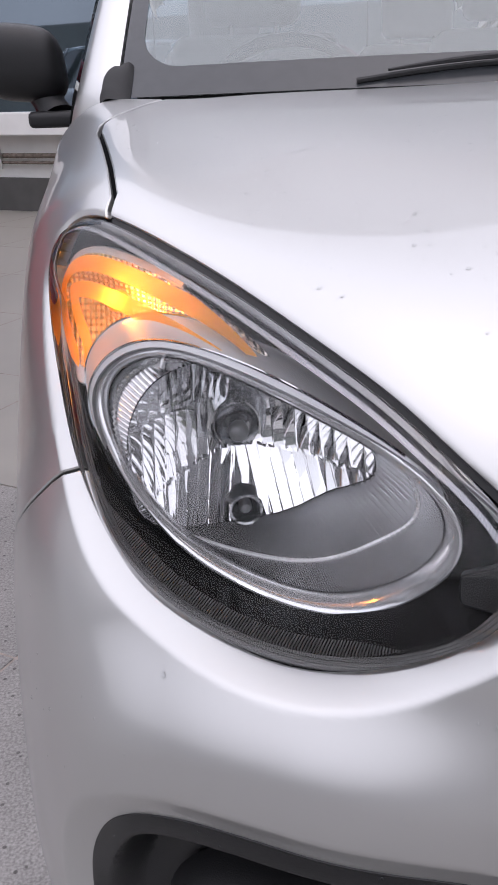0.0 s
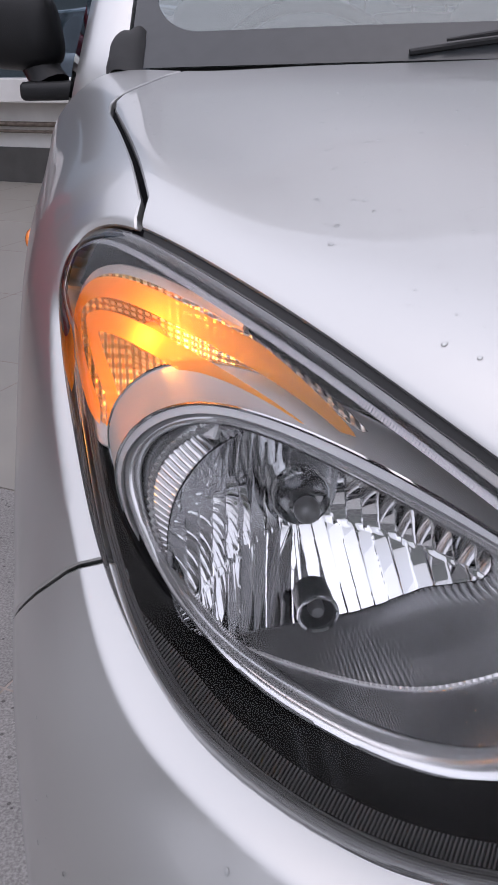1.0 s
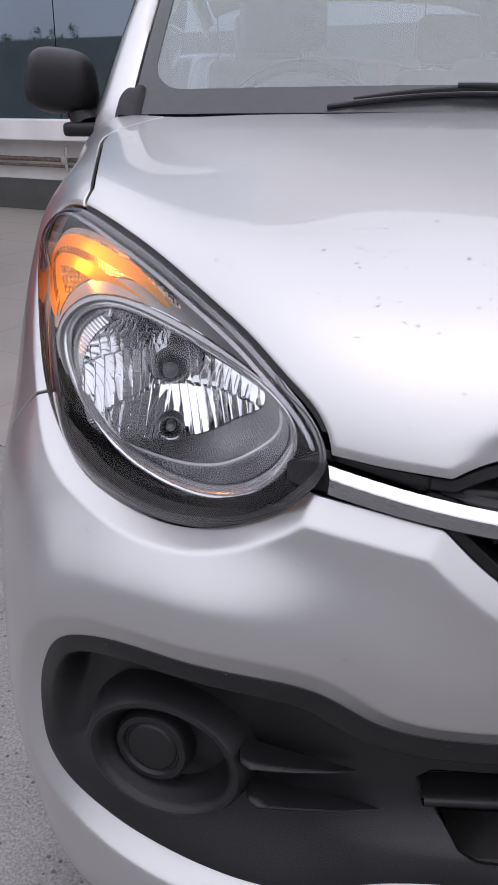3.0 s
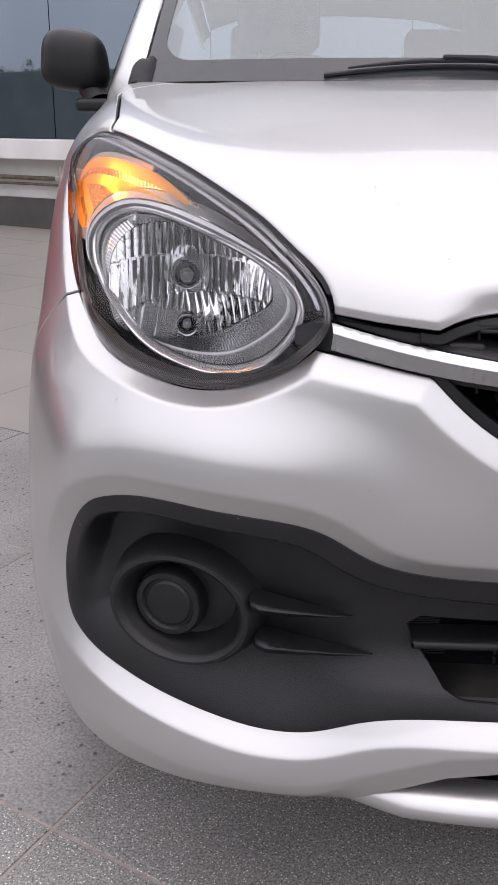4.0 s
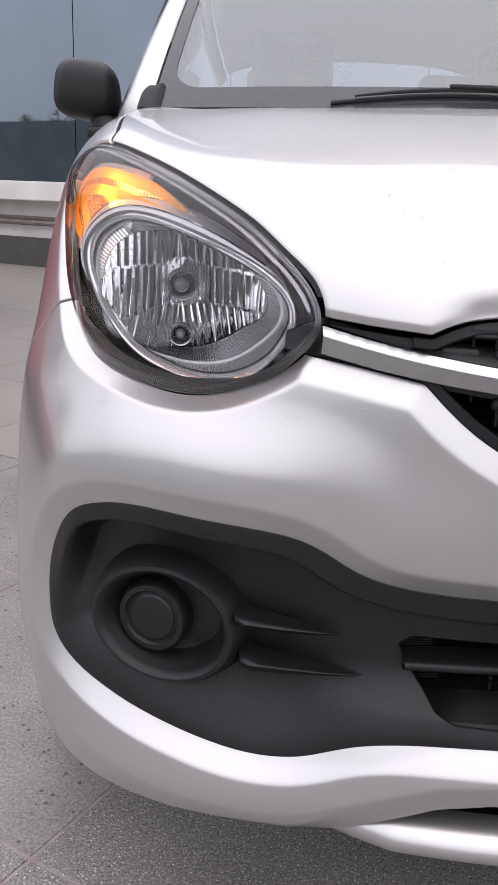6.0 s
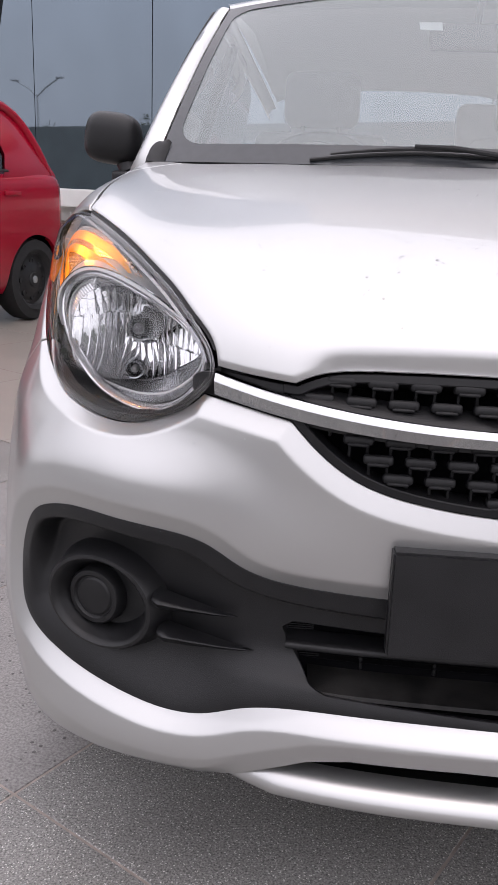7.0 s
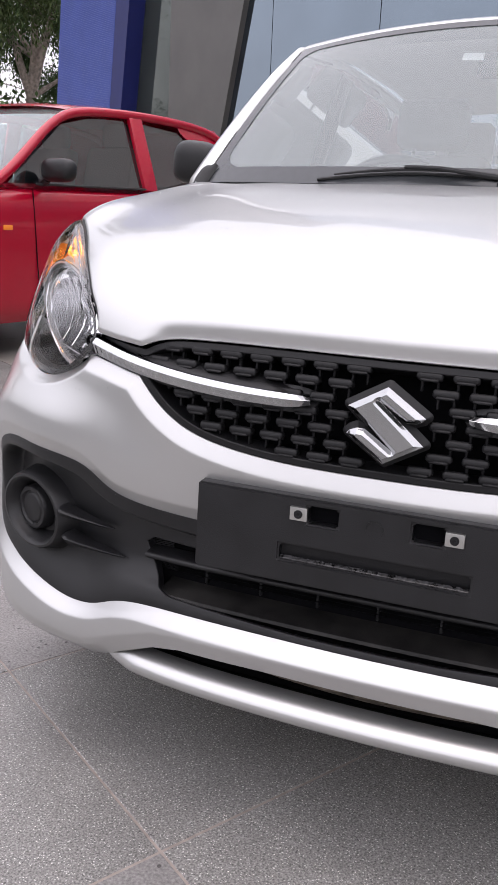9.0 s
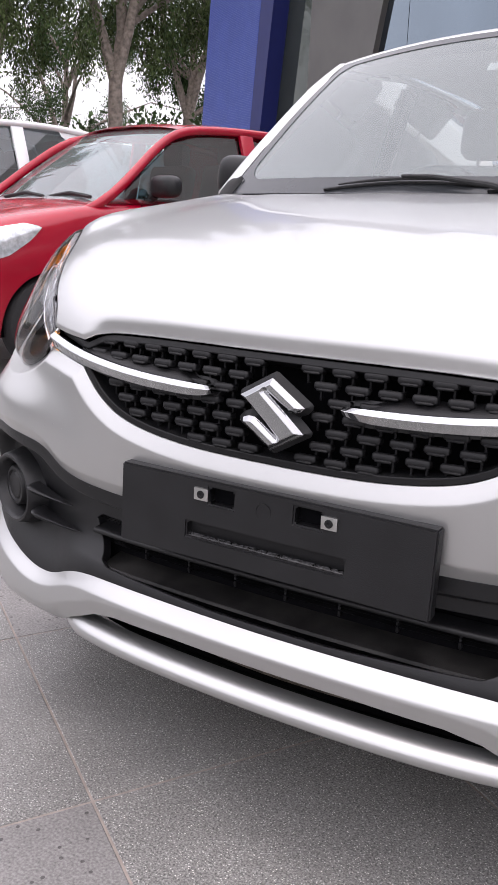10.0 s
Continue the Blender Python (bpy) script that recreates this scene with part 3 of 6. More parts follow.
def headlamp(side):
    rim = np.array([on_skin(LENS_SKIN - fn * .004, FS, FZ, s, z) for s, z in LAMP_LINE])
    ang = np.arctan2(rim[:, 2] - BOWL[1], rim[:, 0] - BOWL[0])
    order = np.argsort(ang)
    t = np.linspace(-np.pi, np.pi, 180, endpoint=False)
    rim = np.stack([np.interp(t, ang[order], rim[order, i], period=2 * np.pi) for i in range(3)], 1)
    ring = around(RING_OUT)
    ring = np.stack([ring[:, 0], ring_y(ring[:, 0], ring[:, 1]) + .006, ring[:, 1]], 1)
    ring[:, 1] += .080 * smooth_step(.775, .815, ring[:, 2])
    rows = []
    for q in np.linspace(0, 1, 12):
        p = rim + (ring - rim) * q
        p[:, 1] += (.026 + .060 * smooth_step(.79, .84, p[:, 2])) * np.sin(np.pi * q) ** .5 + .005
        rows.append(p)
    back = ring.copy()
    back[:, 1] += .05
    rows.append(back)
    body = part("headlamp", mirrored(loft(rows), side), GLOSS, car, "clear headlamp unit with black trim inside")

    me_v, me_f = clip_grid(LENS_SKIN, [fine_in - .0005])
    lens = part("lens", mirrored(skin(me_v, me_f, False, 0), side), LENS, body, "clear curved lens")
    lens.visible_shadow = False
    ledge = fine_low * smooth_step(-.415, -.50, FS)          # the ledge fades out towards the pointed end
    band = LENS_SKIN - fn * (.0025 + 1.2 * np.clip(fine_in, 0, .02) * ledge)[..., None]
    me_v, me_f = clip_grid(band, [fine_in - .0008, .0095 - .0045 * (1 - fine_low) - fine_in])
    bm = skin(me_v, me_f, False, 0)
    border = part("lens_border", mirrored(bm, side), RIBBED, body, "dark ribbed border of the lens")
    co = np.array([w.co for w in border.data.vertices])
    store = border.data.attributes.new("rim", "FLOAT", "POINT")
    store.data.foreach_set("value", polygon_distance(-.766 * np.abs(co[:, 0]) - .643 * co[:, 1], co[:, 2], LAMP_LINE))

    # fluted inner border along the lower edge
    me_v, me_f = clip_grid(LENS_SKIN - fn * (.0139 + 2.0 * np.clip(fine_in - .0095, 0, .02))[..., None], [fine_in - .0095, .0170 * ledge * smooth_step(-.78, -.66, FS) - fine_in, .738 + (-.40 - FS) * .253 - FZ])
    comb = part("lens_comb", mirrored(skin(me_v, me_f, False, 0), side), COMB, body, "finely fluted inner border of the lens")
    co = np.array([w.co for w in comb.data.vertices])
    flat = np.stack([-.766 * np.abs(co[:, 0]) - .643 * co[:, 1], co[:, 2]], 1)
    edge_way = np.concatenate([[0], np.cumsum(np.linalg.norm(np.diff(LAMP_LINE, axis=0), axis=1))])
    best, along = np.full(len(flat), 9.0), np.zeros(len(flat))
    for k in range(len(LAMP_LINE) - 1):
        d = LAMP_LINE[k + 1] - LAMP_LINE[k]
        u = np.clip((flat - LAMP_LINE[k]) @ d / max(d @ d, 1e-12), 0, 1)
        far_off = np.linalg.norm(flat - LAMP_LINE[k] - u[:, None] * d, axis=1)
        along = np.where(far_off < best, edge_way[k] + u * math.sqrt(d @ d), along)
        best = np.minimum(best, far_off)
    store = comb.data.attributes.new("rim", "FLOAT", "POINT")
    store.data.foreach_set("value", along)

    # prism strip along the upper edge
    high = FZ - (.745 + (-.40 - FS) * .253) - .012
    me_v, me_f = clip_grid(LENS_SKIN - fn * .0032, [fine_in - .0078, .0108 - fine_in, high])
    strip = part("prism_strip", mirrored(skin(me_v, me_f, False, 0), side), PRISM, body, "silvery prism strip along the upper edge")
    co = np.array([w.co for w in strip.data.vertices])
    store = strip.data.attributes.new("rim", "FLOAT", "POINT")
    store.data.foreach_set("value", -.766 * np.abs(co[:, 0]) - .643 * co[:, 1])
    # bright ring
    rows = []
    outer, inner = around(RING_OUT), around(RING_IN)
    for turn in np.linspace(-.25, 1.30, 13) * math.pi:
        w = min(max((1 - math.cos(turn)) / 2, 0), 1) if 0 <= turn <= math.pi else float(turn > 1)
        q = outer * (1 - w) + inner * w
        dy = .006 - .0085 * math.sin(turn) + .008 * w * smooth_step(.765, .700, q[:, 1])
        sunk = .010 * w * smooth_step(.765, .80, q[:, 1])
        rows.append(np.stack([q[:, 0], ring_y(q[:, 0], q[:, 1]) + dy + sunk, q[:, 1]], 1))
    part("ring", mirrored(loft(rows), side), RINGMAT, body, "satin silver ring round the reflector")
    # grey brow that sweeps over the ring towards the grille
    brow = np.linspace(radians(14), radians(172), 70)
    old = np.linspace(-np.pi, np.pi, 180, endpoint=False)
    lip = np.stack([np.interp(brow, old, around(RING_OUT)[:, i], period=2 * np.pi) for i in (0, 1)], 1)
    rows = []
    for grow, dy in ((-.01, .012), (.0, .0015), (.35, -.005), (1.0, -.004), (1.15, .001), (1.5, .012), (1.9, .024), (2.2, .036)):
        w = .0085 * np.sin(np.clip((brow - brow[0]) / (brow[-1] - brow[0]), 0, 1) * np.pi) ** .6 * grow
        q = lip + np.stack([np.cos(brow), np.sin(brow)], 1) * w[:, None]
        rows.append(np.stack([q[:, 0], ring_y(q[:, 0], q[:, 1]) + dy, q[:, 1]], 1))
    part("brow", mirrored(loft(rows, False), side), BROW, body, "satin grey brow over the ring", sharp=30)
    bm = bmesh.new()
    tube(bm, [tuple(w) for w in rows[3][6:-3].tolist()], .0011, 6)
    tube(bm, [tuple(w) for w in rows[-1][6:-3].tolist()], .0012, 6)
    part("brow_edge", mirrored(bm, side), CHROME, body)
    # dished mirror
    gx, gz = np.meshgrid(np.arange(-.70, -.48, .00055), np.arange(.68, .83, .0015))
    me_v, me_f = clip_grid(np.stack([gx, mirror_depth(gx, gz), gz], 2), [polygon_distance(gx, gz, MIRROR_LINE)])
    part("reflector", mirrored(skin(me_v, [f[::-1] for f in me_f], False, 0), side), MIRROR, body, "faceted mirror reflector", sharp=25)
    # fluted wall and floor between the mirror and the ring
    many = 2560
    turn = np.linspace(-np.pi, np.pi, many, endpoint=False)
    old = np.linspace(-np.pi, np.pi, 180, endpoint=False)
    near, far = around(MIRROR_LINE), around(RING_IN)
    near, far = (np.stack([np.interp(turn, old, q[:, i], period=2 * np.pi) for i in (0, 1)], 1) for q in (near, far))
    near = np.stack([near[:, 0], .345 - 8.6 * ((near[:, 0] + .597) ** 2 + (near[:, 1] - .757) ** 2) + .001, near[:, 1]], 1)
    far = np.stack([far[:, 0], ring_y(far[:, 0], far[:, 1]) + .012 + .006 * smooth_step(.765, .700, far[:, 1]), far[:, 1]], 1)
    out = np.stack([np.cos(turn), 0 * turn, np.sin(turn)], 1)
    rows = []
    for q in np.concatenate([np.linspace(0, .62, 8), np.linspace(.63, 1, 6)]):
        flutes, rise = (160, .0032) if q < .625 else (320, .0015)
        wave = np.sqrt(1 - (2 * ((np.arange(many) * flutes / many) % 1) - 1) ** 2)
        p = near + (far - near) * q + out * (.003 * math.sin(math.pi * q) + (.0012 if q < .625 else 0))
        rows.append(p - out * (wave * rise * min(1, q * 12 + .2))[:, None])
    part("reflector_floor", mirrored(loft(rows), side), FLOOR, body, "finely fluted wall of the reflector", sharp=30)
    bm = bmesh.new()
    for q, flutes, thick in ((.625, 160, .0014), (.97, 320, .0009)):
        tooth = .0016 * np.abs(np.sin(np.pi * np.arange(many) * flutes / many)) * 160 / flutes
        step = near + (far - near) * q + out * (.0026 - tooth)[:, None] - np.array((0, .0010, 0))
        tube(bm, [tuple(w) for w in np.concatenate([step[::4], step[:1]]).tolist()], thick, 5, False)
    part("flute_edge", mirrored(bm, side), PIPE, body, "bright serrated edge between the flutes")
    # main bulb: a seat, a glass envelope and a dark tip
    m = Matrix.Translation((-.596, .336, .755)) @ Matrix.Rotation(radians(90), 4, "X")
    bm = bmesh.new()
    lathe(bm, [(.0175, -.012), (.0190, .004), (.0180, .006), (.0160, .004), (.0145, .000), (.0105, -.002), (.0001, -.002)], m, 40)
    part("bulb_seat", mirrored(bm, side), CHROME, body)
    bm = bmesh.new()
    lathe(bm, [(.0078, -.004), (.0078, .016), (.0074, .020)], m, 32)
    envelope = part("bulb_glass", mirrored(bm, side), LENS, body)
    envelope.visible_shadow = False
    bm = bmesh.new()
    lathe(bm, [(.0076, .016), (.0079, .018), (.0077, .023), (.0062, .0265), (.0035, .028), (.0001, .0285)], m, 32)
    part("bulb_tip", mirrored(bm, side), TIP, body)
    # position bulb in its black socket
    m = Matrix.Translation((-.5955, .285, .7035)) @ Matrix.Rotation(radians(90), 4, "X")
    bm = bmesh.new()
    lathe(bm, [(.0115, -.020), (.0120, .002), (.0118, .004), (.0098, .0035), (.0090, -.006), (.0060, -.008), (.0001, -.008)], m, 36)
    part("position_socket", mirrored(bm, side), GLOSS, body)
    bm = bmesh.new()
    lathe(bm, [(.0118, .001), (.0130, .0035), (.0126, .0052), (.0110, .0046), (.0108, .002)], m, 36, cap=False)
    part("bulb_ring", mirrored(bm, side), CHROME, body)
    bm = bmesh.new()
    lathe(bm, [(.0048, -.008), (.0048, .000), (.0036, .0030), (.0001, .0042)], m, 20)
    part("position_bulb", mirrored(bm, side), TIP, body)
    # turn signal
    depth = .014 + .024 * smooth_step(0, .030, amber_in) + .006 * smooth_step(-.73, -.62, FS)
    taper = amber_in - .12 * np.maximum(0, FS + .70)
    me_v, me_f = clip_grid(FINE - fn * depth[..., None], [taper])
    part("signal_reflector", mirrored(skin(me_v, me_f, False, .004), side), AMBER, body, "silver turn signal reflector coloured with the bulb's amber glow")
    me_v, me_f = clip_grid(FINE - fn * .014, [amber_in + .0045 + .0060 * smooth_step(.858, .822, FZ), -amber_in + .0005, -.690 - FS])
    part("signal_trim", mirrored(skin(me_v, me_f, False, .004), side), PIPE, body, "pale light guide round the turn signal")
    for near_edge, far_edge in ((.0035, .0155), (.0230, .0350)):
        me_v, me_f = clip_grid(FINE - fn * .011, [taper, guide_far - near_edge, far_edge - guide_far])
        guide = part("light_guide", mirrored(skin(me_v, me_f, False, 0), side), FROST, body, "frosted arc of the turn signal")
        guide.visible_shadow = False
    bm = bmesh.new()
    m = Matrix.Translation((-.6835, .385, .848)) @ Matrix.Rotation(radians(80), 4, "X") @ Matrix.Rotation(radians(-20), 4, "Y")
    lathe(bm, [(.008, -.03), (.0092, -.01), (.0092, .002), (.0078, .007), (.0045, .0097), (.0001, .0105)], m, 24)
    part("signal_bulb", mirrored(bm, side), GLOW, body, "amber glowing turn signal bulb")
    glow = new("signal_light", bpy.data.lights.new("signal_light", "POINT"))
    glow.data.energy, glow.data.color, glow.data.shadow_soft_size = 0.150, (1.0, 0.36, 0.03), .010
    glow.parent, glow.location = body, (-side * .6795, .362, .853)
    return body


headlamp(1)
headlamp(-1)

# ---- grille, plate carrier and lower trim ----
def front_at(x, z, inset=0.0):
    """A place on the front of the body at x, z, set in by some metres."""
    a = -abs(x)
    col = np.argmin(np.abs(BX[288] - a))
    y = np.interp(z, BZ[:, col], BY[:, col])
    return Vector((x, float(y) + inset, z))


GREY = material("dark_grey_plastic", (0.011, 0.011, 0.012), 0.45, 0, 0, 14, 0.25, 0.3, 1200, 0.28, rough_vary=0.1)
v, f = clip_grid(BODY - NORMAL * .0135, [grille_in - .0005, .0085 - grille_in, BX + .385])
grille = part("grille", skin(v, f, True, .035), GREY, car, "black honeycomb radiator grille")
v, f = clip_grid(BODY - NORMAL * .022, [grille_in - .001, -BX - .355])
for flip in (False, True):
    part("grille_end", skin(v, f, False, .01, flip=flip), BLACK, grille)
bm = bmesh.new()
for k in range(24):
    z = .600 + k * .0078
    pts = [front_at(x, .68, .085) for x in np.linspace(-.36, .36, 13)]
    for a, b in zip(pts, pts[1:]):
        q = [bm.verts.new((p.x, p.y + dy, z + dz)) for p in (a, b) for dy, dz in ((0, 0), (.004, .0025))]
        bm.faces.new((q[0], q[2], q[3], q[1]))
tagged(part("radiator_core", bm, GREY, grille, smooth=False), kind="stuff")

bm = bmesh.new()
box(bm, (.034, .018, .0115), (0, 0, 0), Matrix.Rotation(radians(-14), 4, "X"), .0052, 3)
box(bm, (.024, .010, .004), (0, -.006, -.0035), None, .0015, 1)
for sx in (-.010, .010):
    box(bm, (.0035, .008, .018), (sx, .006, -.012), None, .0008, 1)
pad = part("grille_pad", bm, GREY, grille)
pad_mesh, first_pad = pad.data, True
GRILLE_FULL = np.array(GRILLE_LINE)
for j in range(8):
    z = .628 + .0205 * j
    for i in range(-8, 9):
        x = (i + .5 * (j % 2)) * .0455
        if polygon_distance(np.array([-abs(x)]), np.array([z]), GRILLE_FULL)[0] < .013 or abs(x) > .362:
            continue
        if math.hypot(x, (z - .69)) < .062:
            continue
        if first_pad:
            ob, first_pad = pad, False
        else:
            ob = place("grille_pad", pad_mesh, GREY, grille)
        ob.location = front_at(x, z, .024)
        ob.rotation_euler = (0, 0, -math.atan2(front_at(x + .01, z).y - front_at(x - .01, z).y, .02) * -1)

# chrome strips: broad at the lamp, with a rounded tip by the badge
STRIP = curve([(-.4600, .7360), (-.40, .7240), (-.33, .7135), (-.25, .7055), (-.17, .7020), (-.094, .7020)], 90)
for side in (1, -1):
    rows = []
    for n, (x, z) in enumerate(STRIP[:-2]):
        q = n / (len(STRIP) - 1)
        h = .0112 - .0035 * q
        whole_h = h
        if q > .84:
            h *= math.sqrt(max(1 - ((q - .84) / .16) ** 2, .0025))
            z += (whole_h - h) * .9
        base = front_at(x, z, 0)
        tip = .0062 * (1 - .3 * q) * h / whole_h
        prof = ((.016, -1.0), (.0015, -1.0), (.0005, -.96), (-.0025 - tip, .56), (-.002 - tip, .66), (.002, .96), (.005, 1.0), (.016, 1.0))
        rows.append([(side * x, base.y + dy + .004, z + h * k + (.003 * h / whole_h if k > .9 else 0)) for dy, k in prof])
    bm = loft(rows, False)
    bm.verts.ensure_lookup_table()
    bm.faces.new(bm.verts[-len(rows[0]):])
    if side > 0:
        bmesh.ops.reverse_faces(bm, faces=bm.faces)
    part("chrome_strip", bm, CHROME, grille, "bright chrome strip", sharp=10)
    rows = []
    for n, (x, z) in enumerate(STRIP):
        e = math.sqrt(max(1 - max(0, n / (len(STRIP) - 1) - .88) ** 2 / .0144, .01))
        y = front_at(x, z).y
        rows.append([(side * x, y + dy, z + dz * e + .004 * (1 - e)) for dy, dz in ((.034, -.018), (.017, -.0165), (.016, -.011), (.030, .018))])
    bm = loft(rows, False)
    part("strip_carrier", bm, BLACK, grille)
    rows = []
    for x, z in STRIP[21:84]:
        fade = min(1, (x + .41) / .06, (-.115 - x) / .05)
        p = front_at(x, z)
        rows.append([(side * x, p.y + dy, z + .008 + dz * max(fade, .05)) for dy, dz in ((.006, 0), (.010, .004), (.024, .013), (.040, .017))])
    part("strip_ledge", loft(rows, False), BLACK, grille)

# chrome with the dark ground's reflection put into its colour
BADGE_CHROME = material("ground_dimmed_chrome", (0.40, 0.405, 0.41), 0.08, 1.0, 0, 30, 0.08)
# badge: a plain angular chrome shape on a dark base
BADGE = .0505
HALF = [(-1, .42), (0, 1), (1, .30), (.90, .20), (.72, .13), (.52, .14), (.30, .28), (.02, .48), (-.20, .63)]
SHAPE = np.array(HALF + [(-x, -z) for x, z in HALF]) * BADGE
BASE_SHAPE = np.array([(-1.22, .45), (-.1, 1.24), (.1, 1.24), (1.24, .32), (.95, .0), (1.22, -.45), (.1, -1.24), (-.1, -1.24), (-1.24, -.32), (-.95, 0)]) * BADGE
ga, gb = np.meshgrid(np.arange(-.068, .0681, .0008), np.arange(-.068, .0681, .0008))
for name, outline, y, rise, slope in (("badge_base", BASE_SHAPE, .018, .009, 1.0), ("badge", SHAPE, .006, .0075, 1.1)):
    inside = polygon_distance(ga, gb, SHAPE) + (.0070 if outline is BASE_SHAPE else 0)
    height = np.minimum(np.clip(inside, 0, 1) * slope, rise)
    v, f = clip_grid(np.stack([ga, y - height, gb + .6875], 2), [inside])
    part(name, skin(v, [q[::-1] for q in f], False, .012, .0002), BADGE_CHROME if name == "badge" else GREY, grille, "chrome angular badge" if name == "badge" else "", sharp=25)

# plate carrier
xs, zs = [-.252, -.128, -.091, -.049, .049, .091, .128, .252], [.455, .487, .510, .543, .568, .578]
holes = {(2, 3), (4, 3), (1, 1), (2, 1), (3, 1), (4, 1), (5, 1)}
bm = bmesh.new()
grid = {(i, k): bm.verts.new((x, -.006 + .06 * (z - .578), z)) for i, x in enumerate(xs) for k, z in enumerate(zs)}
fs = [bm.faces.new((grid[i, k], grid[i + 1, k], grid[i + 1, k + 1], grid[i, k + 1])) for i in range(7) for k in range(5) if (i, k) not in holes]
ex = bmesh.ops.extrude_face_region(bm, geom=fs)["geom"]
bmesh.ops.translate(bm, vec=(0, .022, 0), verts=[g for g in ex if isinstance(g, bmesh.types.BMVert)])
bmesh.ops.recalc_face_normals(bm, faces=bm.faces)
bmesh.ops.bevel(bm, geom=[e for e in bm.edges if e.calc_face_angle(0) > 1], offset=.0025, segments=2, affect="EDGES")
# scuffed plastic, with the sky's sheen on the upward lip put into its colour
SCUFF = material("scuffed_sky_lit_plastic", (0.055, 0.055, 0.057), 0.25, 0, 0, 160, 0.93, 0.4, 400, 0.5)
carrier = part("plate_carrier", bm, BLACK, car, "empty black number plate carrier")
# near-black sheet added as the shade behind the carrier's openings
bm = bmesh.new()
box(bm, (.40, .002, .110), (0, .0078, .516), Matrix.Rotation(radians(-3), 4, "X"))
part("plate_shade_sheet", bm, DARK, carrier, smooth=False)
bm = bmesh.new()
box(bm, (.262, .004, .034), (0, .004, .4985), None, 0)
part("plate_slot", bm, GREY, carrier)
bm = bmesh.new()
box(bm, (.254, .007, .0040), (0, -.0060, .4890), Matrix.Rotation(radians(24), 4, "X"), .0012, 2)
part("slot_lip", bm, SCUFF, carrier, "scuffed black lower lip of the slot, coloured paler for sky light")
for x in (-.103, .103):
    bm = bmesh.new()
    box(bm, (.0245, .006, .0190), (x, -.008, .5560), None, .0015, 2)
    part("plate_clip", bm, STEEL, carrier, "zinc screw clip")
    bm = bmesh.new()
    lathe(bm, [(.0058, -.001), (.0060, .0012), (.0026, .0014), (.0020, .0002), (.0001, .0)], Matrix.Translation((x, -.0112, .5560)) @ Matrix.Rotation(radians(90), 4, "X"), 20)
    part("clip_nut", bm, GREY, carrier)
bm = bmesh.new()
lathe(bm, [(.0125, -.001), (.0125, .0008), (.0112, .0008), (.0108, .0), (.006, .0002), (.0001, .0002)], Matrix.Translation((0, -.0076, .550)) @ Matrix.Rotation(radians(90), 4, "X"), 28)
part("plate_stud", bm, BLACK, carrier)

# lower trim with fog lamp pockets
upper = smooth_step(.38, .47, BZ - .10 * np.clip(-BS - .45, -.2, .3))
deep_top = smooth_step(.022, .040, bezel_in) * .034
deep_low = smooth_step(.0, .085, bezel_in) * .034
deep = .002 + deep_top * upper + deep_low * (1 - upper)
LOWER = BODY - NORMAL * (deep + .0110)[..., None]
v, f = clip_grid(LOWER, [bezel_in - .0008, -duct_in])
trim = part("lower_grille_trim", skin(v, f, True, .02), BLACK, car, "textured black plastic lower bumper trim")
for z, h, deepness in ((.4225, .0110, .034), (.4010, .0024, .066), (.3945, .0024, .066)):
    reach = float(np.interp(z, (.375, .384, .425, .441), (.312, .331, .366, .370)))
    rows = [[(p.x, p.y + dy, p.z + dz) for dy, dz in ((.032, -h * .35), (.004, -h / 2), (0, -h * .3), (-.0015, .1 * h), (.0015, h * .42), (.010, h / 2), (.034, h * .6))] for p in (front_at(x * reach, z, deepness) for x in np.linspace(-1, 1, 41))]
    part("slat", loft(rows, False), BLACK, trim, sharp=60)
# dusty shelf that rises inwards from the lower edge of the duct
DUSTY = material("dusty_black_plastic", (0.020, 0.019, 0.018), 0.6, 0, 0, 26, 0.8, 0.3, 500, 0.3)
rows = [[(p.x, p.y + dy, p.z + dz) for dy, dz in ((0, -.004), (.003, 0), (.022, .002), (.044, .005), (.060, .008), (.068, .011))] for p in (front_at(x, .3725, .024) for x in np.linspace(-.335, .335, 41))]
part("duct_shelf", loft(rows, False), DUSTY, trim, "dusty black shelf inside the duct")
# finely ribbed blanking panels at the outer ends of the duct
for side in (1, -1):
    for x, z0, z1, n in ((-.3480, .4310, .4470, 7), (-.3400, .3960, .4160, 8)):
        for z in np.linspace(z0, z1, n):
            bm = bmesh.new()
            box(bm, (.036, .010, .0014), front_at(x, float(z), .070), None, 0)
            part("mesh_rib", mirrored(bm, side), BLACK, trim, smooth=False)
        bm = bmesh.new()
        box(bm, (.038, .004, z1 - z0 + .004), front_at(x, (z0 + z1) / 2, .079), None, .0005, 1)
        part("blanking_panel", mirrored(bm, side), BLACK, trim)
for x in np.linspace(-.27, .27, 7):
    bm = bmesh.new()
    box(bm, (.0045, .016, .036), front_at(x, .4020, .074), None, .001, 1)
    part("rib", bm, BLACK, trim)

AXIS_N = Vector((-.36, -.93, .02)).normalized()


def pocket_frame(at, axis=AXIS_N):
    side = Vector((0, 0, 1)).cross(axis).normalized()
    up = axis.cross(side)
    m = Matrix((side, up, axis)).transposed().to_4x4()
    m.translation = at
    return m


